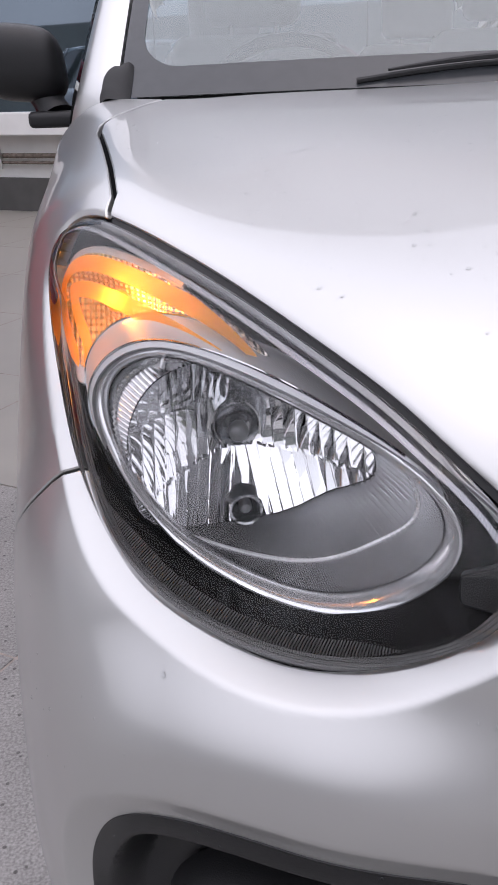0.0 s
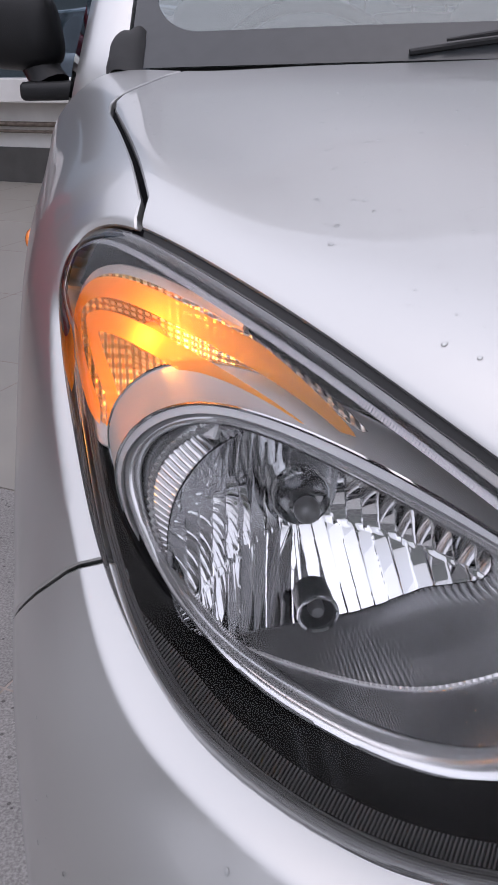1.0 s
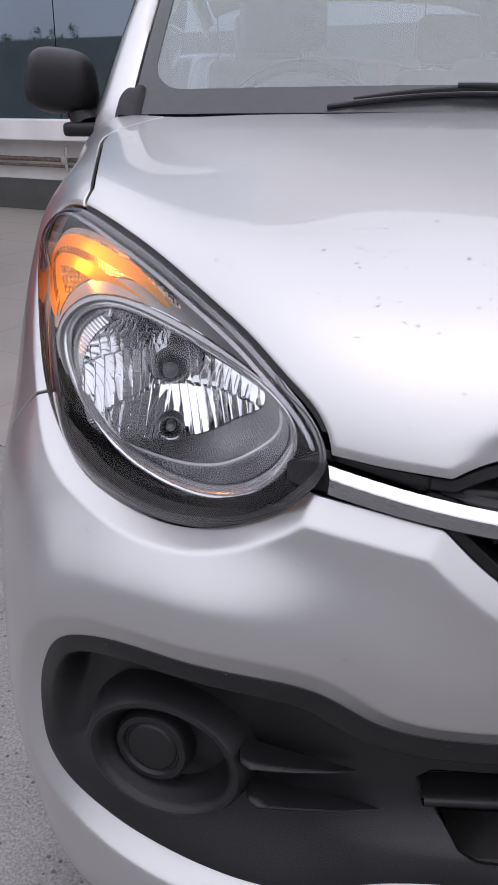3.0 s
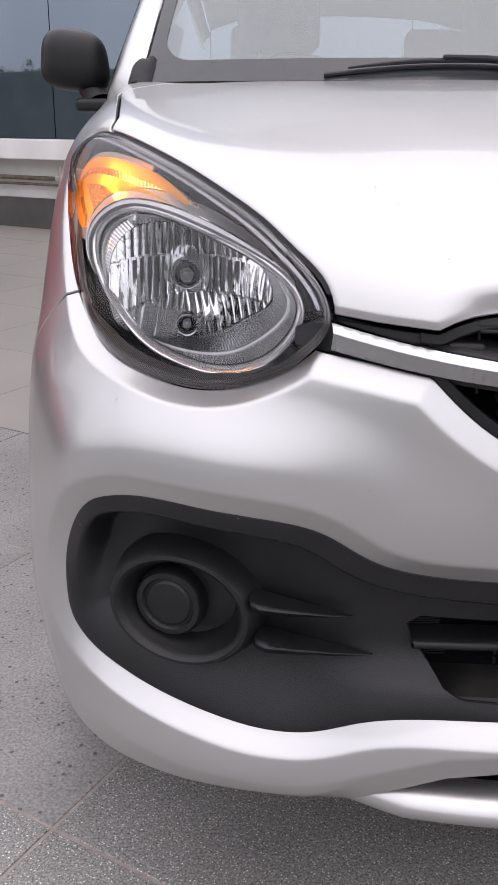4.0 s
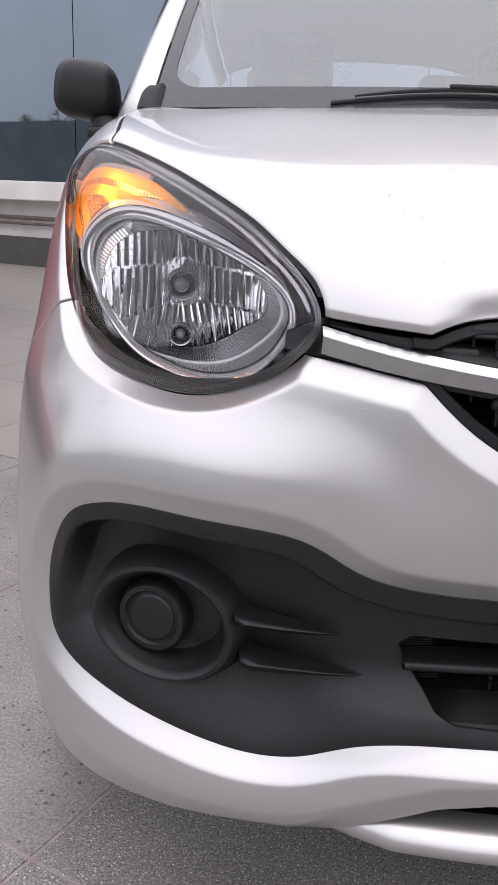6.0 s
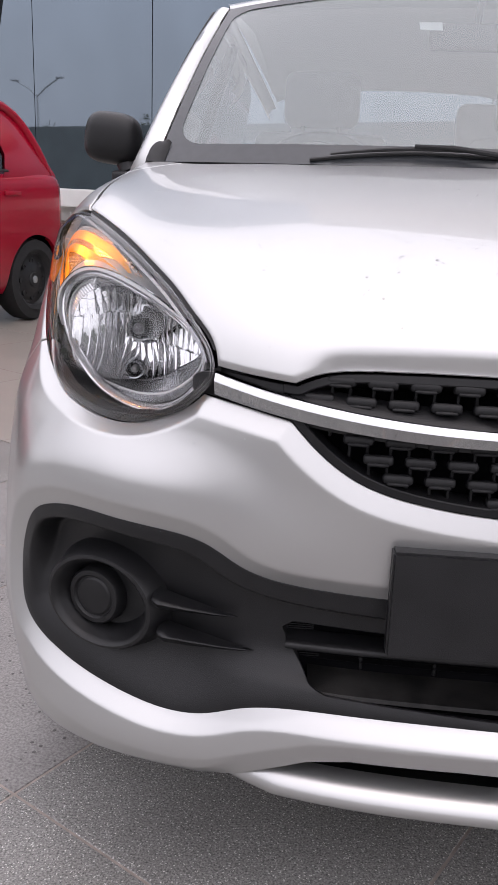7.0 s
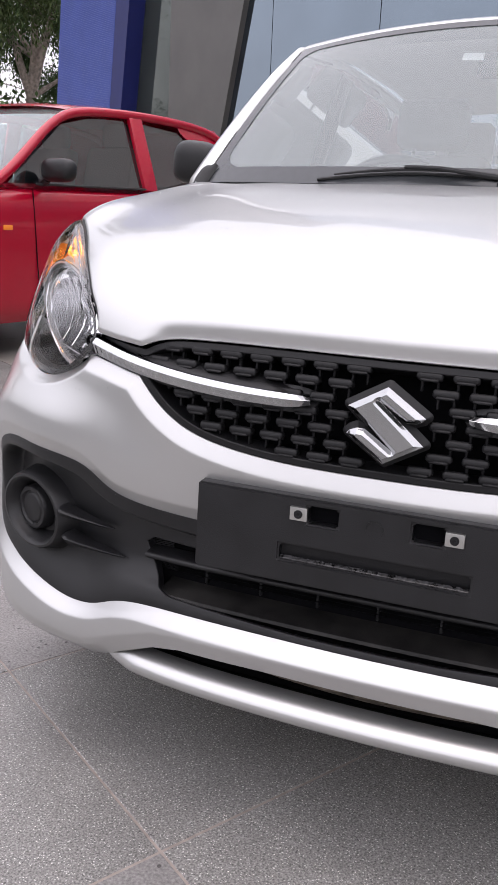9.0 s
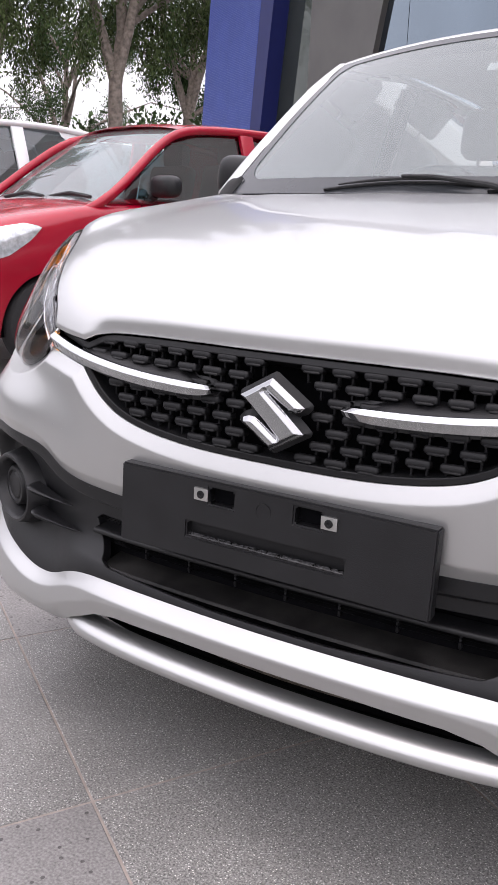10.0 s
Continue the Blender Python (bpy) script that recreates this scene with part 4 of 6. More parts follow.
for side in (1, -1):
    m = pocket_frame(Vector((-.600, .106, .440)))
    bm = bmesh.new()
    ell = (1.0, .80)
    lathe(bm, [(.092, -.030), (.086, -.012), (.081, .006), (.0775, .0115), (.073, .0125), (.069, .010), (.066, .004), (.055, -.018), (.045, -.030), (.0001, -.032)], m, 56, ell)
    pod = part("fog_lamp_pocket", mirrored(bm, side), BLACK, trim, "black oval fog lamp pocket with blanking cap")
    m2 = pocket_frame(Vector((-.6135, .118, .438)))
    bm = bmesh.new()
    lathe(bm, [(.040, -.022), (.0385, .000), (.0355, .004), (.0300, .0045), (.0275, .001), (.0262, .001), (.0240, .0035), (.0225, .0038), (.0001, .0044)], m2, 48)
    part("blanking_cap", mirrored(bm, side), BLACK, pod)
    for x0, z0, x1, z1, h in ((-.530, .460, -.424, .4490, .0105), (-.524, .414, -.402, .4060, .0115)):
        rows = []
        for q in np.linspace(0, 1, 14):
            x, z = x0 + (x1 - x0) * q, z0 + (z1 - z0) * q
            p = front_at(x, z, 0)
            k = (1 - q) ** .8 * min(1, .75 + q * 4) + .02
            rows.append([(p.x, p.y + .040 - dy * k, p.z + h * dz * k) for dy, dz in ((.0, 1.15), (.026, .92), (.034, .74), (.035, .55), (.024, -.5), (.0, -1.1))])
        bm = loft(rows, False)
        bm.verts.ensure_lookup_table()
        bm.faces.new([bm.verts[i] for i in range(6)])
        bmesh.ops.recalc_face_normals(bm, faces=bm.faces)
        part("fin", mirrored(bm, side), BLACK, trim, sharp=50)

# muddy closing panel behind the slot between the lip and the chin bar
MUD = material("mud_spotted_plastic", (0.22, 0.185, 0.145), 0.7, 0, 0, 22, 0.93, 0.4, 300, 0.2)
rows = [[(x, y, z) for y, z in ((.050 + .50 * x * x, .262), (.036 + .50 * x * x, .274), (.048 + .50 * x * x, .290), (.070 + .50 * x * x, .320))] for x in np.linspace(-.42, .42, 41)]
part("slot_panel", loft(rows, False), MUD, car, "muddy black panel behind the lower slot")

# chin bar under the lip
BAR = curve([(-.452, .058, .2400), (-.425, .036, .2465), (-.385, .018, .2510), (-.30, -.003, .2535), (-.15, -.018, .2545), (0, -.022, .2545), (.15, -.018, .2545), (.30, -.003, .2535), (.385, .018, .2510), (.425, .036, .2465), (.452, .058, .2400)], 70)
rows = []
for n, (x, y, z) in enumerate(BAR):
    k = min(1, .30 + min(n, 69 - n) * .10)
    rows.append([(x, y + .034 * (1 - math.cos(a) * k) - .006, z + .0205 * math.sin(a) * (k * .6 + .4)) for a in np.linspace(-1.9, 1.75, 16)])
bm = loft(rows, False)
bmesh.ops.reverse_faces(bm, faces=bm.faces)
part("chin_bar", bm, PAINT, car, "silver chin bar below the bumper lip")

# ---- cabin, glass, mirrors and wheels ----
def screen_at(a, b, inset=0.0):
    """The windscreen: a across (-1 to 1), b up (0 to 1)."""
    x = a * (.685 + (.588 - .685) * b)
    y = .845 + .455 * b + (.11 - .005 * b) * a * a + .02 * math.sin(math.pi * b)
    z = 1.000 + .405 * b - (.005 + .036 * b) * a * a + .028 * math.sin(math.pi * b)
    return (x, y + inset, z - inset * .8)


def screen_sheet(a0, a1, b0, b1, inset, n=40, m=24):
    rows = [[screen_at(a0 + (a1 - a0) * i / n, b0 + (b1 - b0) * k / m, inset) for i in range(n + 1)] for k in range(m + 1)]
    return loft(rows, False)


windscreen = part("windscreen", screen_sheet(-1, 1, 0, 1, 0), GLASS, car, "curved glass windscreen mirroring the sky")
windscreen.visible_shadow = False
# printed black border behind the glass, with rounded inner corners
ga, gb = np.meshgrid(np.linspace(-1, 1, 161), np.linspace(0, 1, 81))
border = np.array([[screen_at(a, b, -.0015) for a, b in zip(ra, rb)] for ra, rb in zip(ga, gb)])
wx, wz = ga * .63, gb * .50
hole = np.hypot(np.maximum(np.abs(wx) - (.607 - .05), 0), np.maximum(np.abs(wz - .2575) - (.2175 - .05), 0)) - .05
FRIT = material("black_glass_print", (0.035, 0.038, 0.042), 0.22, 0, 0, 40, 0.1)
v, f = clip_grid(border, [hole])
part("glass_border", skin(v, f, False, 0), FRIT, windscreen)

for side in (1, -1):
    # pillar, from the wing up into the roof rail
    rows = []
    for q in np.linspace(0, 1, 24):
        inner = Vector(screen_at(-1, q)) + Vector((-.004, .002, .004))
        k = 1 - .75 * min(max((q - .72) / .28, 0), 1)
        s = min(max(q / .75, 0), 1)
        g = 1.36 - .36 * s * s * (3 - 2 * s)
        flare = max(0, 1 - q / .22) ** 2
        rows.append([inner + Vector((.006, .012, -.014)), inner, inner + Vector((-.016 * g, .008, (.012 + .004 * q) * k)), inner + Vector((-.030 * g - .004 * flare, .026, .010 * k - .006 * flare)), inner + Vector((-.040 * g - .008 * flare, .050, -.002 - .016 * flare)), inner + Vector((-.042 * g - .014 * flare, .070, -.02 - .024 * flare)), inner + Vector((-.025 * g, .074, -.03 - .02 * flare))])
    foot = [p + Vector((-.002 + .010 * i / 6, -.002, -.024 - .022 * i / 6)) for i, p in enumerate(rows[0])]
    rows.insert(0, foot)
    for rx, ry, rz in ((-.602, 1.55, 1.392), (-.612, 1.85, 1.410), (-.612, 2.3, 1.412), (-.600, 2.75, 1.392), (-.575, 3.1, 1.350), (-.55, 3.28, 1.30)):
        inner = Vector((rx, ry, rz))
        rows.append([inner + Vector((.006, .012, -.014)), inner, inner + Vector((-.012, .002, .004)), inner + Vector((-.024, .006, -.004)), inner + Vector((-.034, .008, -.02)), inner + Vector((-.038, .008, -.04)), inner + Vector((-.025, .008, -.045))])
    part("windscreen_pillar", mirrored(loft(rows, False), side), PAINT, car, sharp=60)
    rows = []
    for q in np.linspace(-.03, .085, 16):
        inner = Vector(screen_at(-1, max(q, 0))) + Vector((0, min(q, 0) * .4, min(q, 0) * .4))
        w = math.sqrt(max(1 - max(0, (q - .03) / .057) ** 2, .02))
        prof = curve([(.016, -.008, .002), (.008, -.013, .008), (-.004, -.014 * w, .012 * w), (-.014 * w, -.009, .013 * w), (-.022 * w, .001, .010 * w), (-.026 * w, .009, .002)], 14)
        rows.append([inner + Vector(p) for p in prof])
    part("pillar_garnish", mirrored(loft(rows, False), side), RUBBER, car, "black rubber pillar trim")
    # roof drip moulding seen above the door
    bm = bmesh.new()
    tube(bm, [Vector(screen_at(-1, q)) + Vector((-.050, .085, .004)) for q in np.linspace(.35, 1, 10)] + [Vector((-.648, 1.9, 1.40)), Vector((-.640, 2.6, 1.39))], .006, 8)
    part("door_seal", mirrored(bm, side), RUBBER, car)
    # doors and flank
    rows = []
    for y, w in ((1.15, 0), (1.5, .004), (2.0, .006), (2.5, .002), (3.0, -.01), (3.35, -.04), (3.6, -.14)):
        rows.append([(-.793 - w, y, .205), (-.82 - w, y, .33), (-.828 - w, y, .5), (-.825 - w, y, .68), (-.808 - w, y, .80), (-.795 - w, y, .875), (-.77 - w, y, .90)])
    part("door_panel", mirrored(loft(rows, False), side), PAINT, car)
    rows = []
    for y, top in ((1.06, 1.0), (1.25, 1.16), (1.55, 1.36), (2.0, 1.395), (2.6, 1.385), (3.1, 1.33), (3.4, 1.18)):
        rows.append([(-.775 + .14 * (q * (top - .90) / .49) ** 1.2, y, .895 + (top - .895) * q) for q in np.linspace(0, 1, 7)])
    glass = part("side_window", mirrored(loft(rows, False), side), SIDEGLASS, car)
    glass.visible_shadow = False
    bm = bmesh.new()
    box(bm, (.03, .10, .50), (-.715, 2.05, 1.14), Matrix.Rotation(radians(17), 4, "Y"), .008)
    part("door_pillar", mirrored(bm, side), GLOSS, car)
    # door mirror
    bm = bmesh.new()
    bmesh.ops.create_uvsphere(bm, u_segments=40, v_segments=24, radius=1)
    for w in bm.verts:
        p = w.co
        q = [math.copysign(abs(c) ** .62, c) for c in p]
        w.co = Vector((-.846 + q[0] * (.069 - .007 * q[2]), 1.285 + q[1] * (.062 if q[1] < 0 else .022), 1.053 + q[2] * .060 - .006 * q[0]))
    shell = part("door_mirror", mirrored(bm, side), BLACK, car, "black plastic door mirror")
    bm = bmesh.new()
    box(bm, (.15, .060, .026), (-.765, 1.240, .966), Matrix.Rotation(radians(-6), 4, "Z"), .010, 3)
    tube(bm, [(-.800, 1.256, .972), (-.806, 1.262, .985), (-.816, 1.272, 1.01)], [.030, .026, .030], 14)
    part("mirror_arm", mirrored(bm, side), BLACK, shell)
    # side repeater
    bm = bmesh.new()
    bmesh.ops.create_uvsphere(bm, u_segments=20, v_segments=12, radius=1)
    for w in bm.verts:
        w.co = Vector((-.803, .845, .826)) + Vector((w.co.x * .008, w.co.y * .024, w.co.z * .012))
    part("side_repeater", mirrored(bm, side), material("amber_plastic", (0.8, 0.22, 0.02), 0.2, 0, 0.6), car, "small amber side repeater")

# roof and rear
rows = []
for y, half, z in ((1.30, .588, 1.403), (1.306, .590, 1.410), (1.33, .594, 1.418), (1.37, .60, 1.428), (1.6, .612, 1.462), (2.0, .612, 1.482), (2.6, .60, 1.475), (3.1, .57, 1.43), (3.25, .55, 1.40)):
    rows.append([(half * a, y + (.105 * a * a if y < 1.5 else .05 * a * a), z - (.040 * a * a if y < 1.4 else .045 * a ** 4 + .022 * a * a)) for a in np.linspace(-1, 1, 31)])
part("roof", loft(rows, False), PAINT, car)
bm = bmesh.new()
tube(bm, [(0, 1.44, 1.43), (0, 1.47, 1.475), (0, 1.52, 1.60)], [.016, .008, .0025], 10)
part("antenna", bm, RUBBER, car)
rows = [[(h * a, y + .06 * a * a, z) for a in np.linspace(-1, 1, 15)] for y, z, h in ((3.58, .25, .72), (3.62, .5, .76), (3.58, .8, .74), (3.50, .93, .70))]
part("tailgate", loft(rows, False), PAINT, car)
rows = [[(h * a, y + .05 * a * a, z) for a in np.linspace(-1, 1, 15)] for y, z, h in ((3.50, .93, .68), (3.40, 1.12, .63), (3.27, 1.40, .55))]
rear = part("rear_window", loft(rows[::-1], False), SIDEGLASS, car)
rear.visible_shadow = False
rows = [[(x * w, y + .10 * x * x, z) for x in np.linspace(-1, 1, 21)] for y, z, w in ((.055, .228, .52), (.13, .205, .62), (.24, .195, .66), (1.20, .20, .55))]
part("undertray", loft(rows, False), RUBBER, car, "black plastic undertray")
bm = bmesh.new()
box(bm, (1.5, 2.4, .02), (0, 2.35, .24))
box(bm, (1.44, .03, .65), (0, 1.02, .62))
part("floor_pan", bm, DARK, car, smooth=False)
rows = [[(.57 * a, y, z - .03 * a * a) for a in np.linspace(-1, 1, 9)] for y, z in ((1.42, 1.385), (2.0, 1.44), (2.6, 1.435), (3.15, 1.38))]
part("headliner", loft(rows, False), material("pale_headliner", (0.55, 0.54, 0.52), 0.9, 0, 0, 30, 0.1), car)

# cabin fittings seen through the glass
CLOTH = material("grey_seat_cloth", (0.30, 0.30, 0.31), 0.9, 0, 0, 60, 0.2, 0.3, 600)
rows = [[(a * .66, y, z - .02 * a * a) for a in np.linspace(-1, 1, 15)] for y, z in ((.95, .96), (1.10, .985), (1.28, .975), (1.38, .93), (1.40, .80))]
part("dashboard", loft(rows, False), material("dashboard_plastic", (0.16, 0.16, 0.165), 0.7, 0, 0, 20, 0.2, 0.3, 700), car)
bm = bmesh.new()
wheel_m = Matrix.Translation((-.35, 1.52, .93)) @ Matrix.Rotation(radians(62), 4, "X")
tube(bm, [wheel_m @ Vector((.185 * math.cos(a), .185 * math.sin(a), 0)) for a in np.linspace(0, 2 * math.pi, 41)], .014, 10, False)
for a in (0, math.pi, -math.pi / 2):
    tube(bm, [wheel_m @ Vector((.03 * math.cos(a), .03 * math.sin(a), -.02)), wheel_m @ Vector((.18 * math.cos(a), .18 * math.sin(a), 0))], .014, 8)
lathe(bm, [(.065, -.03), (.06, .0), (.04, .012), (.0001, .014)], wheel_m, 24)
part("steering_wheel", bm, BLACK, car)
for x in (-.35, .35):
    for y in (2.0, 2.85):
        bm = bmesh.new()
        box(bm, (.46, .46, .16), (x, y - .15, .55), None, .05, 3)
        box(bm, (.44, .13, .55), (x, y + .10, .86), Matrix.Rotation(radians(-14), 4, "X"), .05, 3)
        box(bm, (.25, .10, .17), (x, y + .19, 1.24), Matrix.Rotation(radians(-10), 4, "X"), .04, 3)
        for dx in (-.06, .06):
            tube(bm, [(x + dx, y + .15, 1.10), (x + dx, y + .18, 1.18)], .006, 8)
        part("seat", bm, CLOTH, car)
bm = bmesh.new()
box(bm, (.22, .03, .06), (0, 1.36, 1.31), Matrix.Rotation(radians(-12), 4, "X"), .012, 3)
tube(bm, [(0, 1.37, 1.33), (0, 1.34, 1.385)], .008, 8)
part("rear_view_mirror", bm, BLACK, car)
bm = bmesh.new()
box(bm, (.052, .0012, .030), (-.115, 1.302, 1.323), Matrix.Rotation(radians(-48), 4, "X"))
part("windscreen_sticker", bm, WHITEPAINT, car, "small white paper sticker")

# wipers and cowl
rows = [[(x, .83 + .145 * (x / .70) ** 2 + dy, .992 + dz) for x in np.linspace(-.66, .66, 31)] for dy, dz in ((-.012, -.012), (.012, -.004), (.035, .006), (.06, .018))]
part("cowl", loft(rows, False), RUBBER, car)


def on_screen(x, b, lift):
    a = x / .66
    p = Vector(screen_at(a, b))
    return p + Vector((0, -.6, .8)) * lift


for blade, arm in (((-.36, .02, .065), ((.12, -.03), (.02, .01), (-.10, .042), (-.17, .045))), ((.02, .58, .06), ((.50, -.03), (.42, .0), (.36, .04), (.29, .045)))):
    x0, x1, b = blade
    bm = bmesh.new()
    tube(bm, [on_screen(x0 + (x1 - x0) * q, .012 + b * math.sin(math.pi * q) * .35 + .02 * q, .005) for q in np.linspace(0, 1, 16)], .0036, 6)
    tube(bm, [on_screen(x0 + (x1 - x0) * q, .014 + b * math.sin(math.pi * q) * .30 + .02 * q, .012 + .004 * math.sin(math.pi * q)) for q in np.linspace(.10, .90, 12)], [.0018 + .0022 * math.sin(math.pi * q) for q in np.linspace(0, 1, 12).tolist()], 6)
    wiper = part("wiper", bm, RUBBER, car, "black windscreen wiper")
    bm = bmesh.new()
    tube(bm, [on_screen(x, bb, .022) for x, bb in arm], [.008, .0062, .0045, .0035], 8)
    part("wiper_arm", bm, RUBBER, wiper)

# wheels and arches
for side in (1, -1):
    for y in (ARCH_Y, ARCH_Y + 2.435):
        bm = bmesh.new()
        m = Matrix.Translation((-.730, y, .278)) @ Matrix.Rotation(radians(-90), 4, "Y")
        lathe(bm, [(.19, -.07), (.26, -.085), (.278, -.06), (.28, 0), (.278, .055), (.262, .08), (.205, .078), (.19, .07)], m, 48, cap=False)
        wheel = part("wheel", mirrored(bm, side), RUBBER, car)
        bm = bmesh.new()
        lathe(bm, [(.195, .07), (.185, .05), (.15, .045), (.09, .062), (.03, .058), (.0001, .058)], m, 40)
        part("wheel_cover", mirrored(bm, side), SATIN, wheel)
    rows = [[(-x, ARCH_Y + .335 * math.cos(a), ARCH_Z + .335 * math.sin(a)) for a in np.linspace(-.25, math.pi + .25, 30)] for x in (.40, .72, .775)]
    part("arch_liner", mirrored(loft(rows, False), side), RUBBER, car)

# ---- ground, building and distance ----
E1, E2, A0 = np.array((.844, -.537)), np.array((.537, .844)), np.array((-.788, .262))
TURN = math.degrees(math.atan2(-.537, .844))
FACADE = Matrix.Translation((A0[0], A0[1], 0)) @ Matrix.Rotation(radians(TURN), 4, "Z")   # x along the building, y towards it


def slab(name, mat, lo, hi, label="", category="", bevel=0.0, parent=None, kind="structure", lean=0.0, lean_right=None):
    bm = bmesh.new()
    size, mid = [b - a for a, b in zip(lo, hi)], [(a + b) / 2 for a, b in zip(lo, hi)]
    box(bm, size, mid, bevel=bevel)
    if lean or lean_right:
        for w in bm.verts:
            w.co.x += (lean if lean_right is None or w.co.x < mid[0] else lean_right) * w.co.z
    bmesh.ops.transform(bm, matrix=FACADE, verts=bm.verts)
    ob = part(name, bm, mat, parent, smooth=False)
    return tagged(ob, label, category, kind=kind) if not parent else ob


def stone(name, light, dark, spot_scale, spot_from, spot_to, grain, rough, contrast):
    """Stone tile: fine grain, darker or lighter flecks, and a tone for each tile."""
    m = material(name, light, rough, specular=0.3)
    nodes, links = m.node_tree.nodes, m.node_tree.links
    p = nodes["Principled BSDF"]
    where = nodes.new("ShaderNodeTexCoord").outputs["Generated"]
    geo = nodes.new("ShaderNodeNewGeometry").outputs["Position"]
    vor = nodes.new("ShaderNodeTexVoronoi")
    vor.inputs["Scale"].default_value = spot_scale
    vor.inputs["Randomness"].default_value = 1.0
    links.new(geo, vor.inputs["Vector"])
    fleck = nodes.new("ShaderNodeMapRange")
    fleck.inputs["From Min"].default_value, fleck.inputs["From Max"].default_value = spot_from, spot_to
    links.new(vor.outputs["Distance"], fleck.inputs["Value"])
    fine = nodes.new("ShaderNodeTexNoise")
    fine.inputs["Scale"].default_value, fine.inputs["Detail"].default_value = grain, 5
    links.new(geo, fine.inputs["Vector"])
    soft = nodes.new("ShaderNodeTexNoise")
    soft.inputs["Scale"].default_value, soft.inputs["Detail"].default_value = 5, 4
    links.new(geo, soft.inputs["Vector"])
    mix = nodes.new("ShaderNodeMix")
    mix.data_type = "RGBA"
    mix.inputs["A"].default_value, mix.inputs["B"].default_value = (*dark, 1), (*light, 1)
    links.new(fleck.outputs["Result"], mix.inputs["Factor"])
    tone = nodes.new("ShaderNodeMix")
    tone.data_type, tone.blend_type = "RGBA", "MULTIPLY"
    tone.inputs["Factor"].default_value = 1
    grey = nodes.new("ShaderNodeMath")
    grey.operation = "MULTIPLY_ADD"
    grey.inputs[1].default_value, grey.inputs[2].default_value = contrast, 1 - contrast / 2
    links.new(fine.outputs["Fac"], grey.inputs[0])
    grey2 = nodes.new("ShaderNodeMath")
    grey2.operation = "MULTIPLY_ADD"
    grey2.inputs[1].default_value, grey2.inputs[2].default_value = 0.6, 0.7
    links.new(soft.outputs["Fac"], grey2.inputs[0])
    both = nodes.new("ShaderNodeMath")
    both.operation = "MULTIPLY"
    links.new(grey.outputs["Value"], both.inputs[0])
    links.new(grey2.outputs["Value"], both.inputs[1])
    info = nodes.new("ShaderNodeObjectInfo")
    each = nodes.new("ShaderNodeMath")
    each.operation = "MULTIPLY_ADD"
    each.inputs[1].default_value, each.inputs[2].default_value = 0.14, 0.93
    links.new(info.outputs["Random"], each.inputs[0])
    all3 = nodes.new("ShaderNodeMath")
    all3.operation = "MULTIPLY"
    links.new(both.outputs["Value"], all3.inputs[0])
    links.new(each.outputs["Value"], all3.inputs[1])
    links.new(mix.outputs["Result"], tone.inputs["A"])
    links.new(all3.outputs["Value"], tone.inputs["B"])
    links.new(tone.outputs["Result"], p.inputs["Base Color"])
    b = nodes.new("ShaderNodeBump")
    b.inputs["Strength"].default_value, b.inputs["Distance"].default_value = 0.35, 0.001
    links.new(fine.outputs["Fac"], b.inputs["Height"])
    links.new(b.outputs["Normal"], p.inputs["Normal"])
    return m


SPECKLED = stone("speckled_granite", (0.205, 0.20, 0.19), (0.50, 0.49, 0.47), 190, .17, .27, 300, 0.42, 3.0)
PITTED = stone("pitted_grey_stone", (0.225, 0.215, 0.208), (0.09, 0.085, 0.082), 42, .12, .165, 220, 0.55, 1.7)
GROUT = material("pinkish_grout", (0.34, 0.29, 0.26), 0.9, 0, 0, 40, 0.25, 0.4, 300)
PAVING = material("dark_asphalt", (0.06, 0.059, 0.058), 0.8, 0, 0, 1.2, 0.25, 0.3, 80, 0.25)

bm = bmesh.new()
bmesh.ops.create_grid(bm, x_segments=1, y_segments=1, size=450)
bmesh.ops.translate(bm, vec=(0, 0, -.012), verts=bm.verts)
ground = tagged(part("ground", bm, PAVING, smooth=False), "wide dark asphalt forecourt reaching into the distance", "ground", kind="structure")
slab("paving_bed", GROUT, (-8.561, -5.5035, -.011), (7.338, 1.222, -.0022), "pinkish grout bed under the stone tiles", "paving")
floor = slab("floor", BEIGE, (-40, 1.226, -.0115), (40, 6.1, -.0005), "pale beige polished floor beside the showroom", "floor")
for k in range(-22, 14):
    slab("floor_joint", GROUT, (k * .8 - .002, 1.226, -.0004), (k * .8 + .002, 6.1, .0002), parent=floor)
for d in (2.03, 2.83, 3.63, 4.43, 5.23):
    slab("floor_joint", GROUT, (-18, d - .002, -.0004), (12, d + .002, .0002), parent=floor)

# showroom front
base = slab("wall_north", WALL, (-8.9, 6.14, -.01), (14, 6.7, .68), "white rendered base wall under the glass front", "wall")
slab("base_band", material("dark_base_band", (0.07, 0.068, 0.065), 0.6, 0, 0, 6, 0.2), (-8.4, 6.10, -.01), (14, 6.138, .30), parent=base)
slab("wall_sill", WALL, (-8.3, 5.92, .68), (14, 6.7, .87), "white painted concrete ledge below the glass front", "ledge", .012)
slab("column", COLUMN, (-9.56, 6.10, -.01), (-8.68, 6.9, 5.6), "dark grey smooth showroom column that widens upwards", "column", lean=.03, lean_right=.28)
GLAZE = material("mirror_glass", (0.195, 0.245, 0.295), 0.02, 0.95, 0.5, 1, 0.1)
FRAME = material("dark_aluminium", (0.05, 0.055, 0.06), 0.4, 0.6, 0, 20, 0.2)
window = slab("window_1", FRAME, (-9.2, 6.30, .87), (14, 6.34, 5.2), "blue-grey mirrored glass front of the showroom", "window")
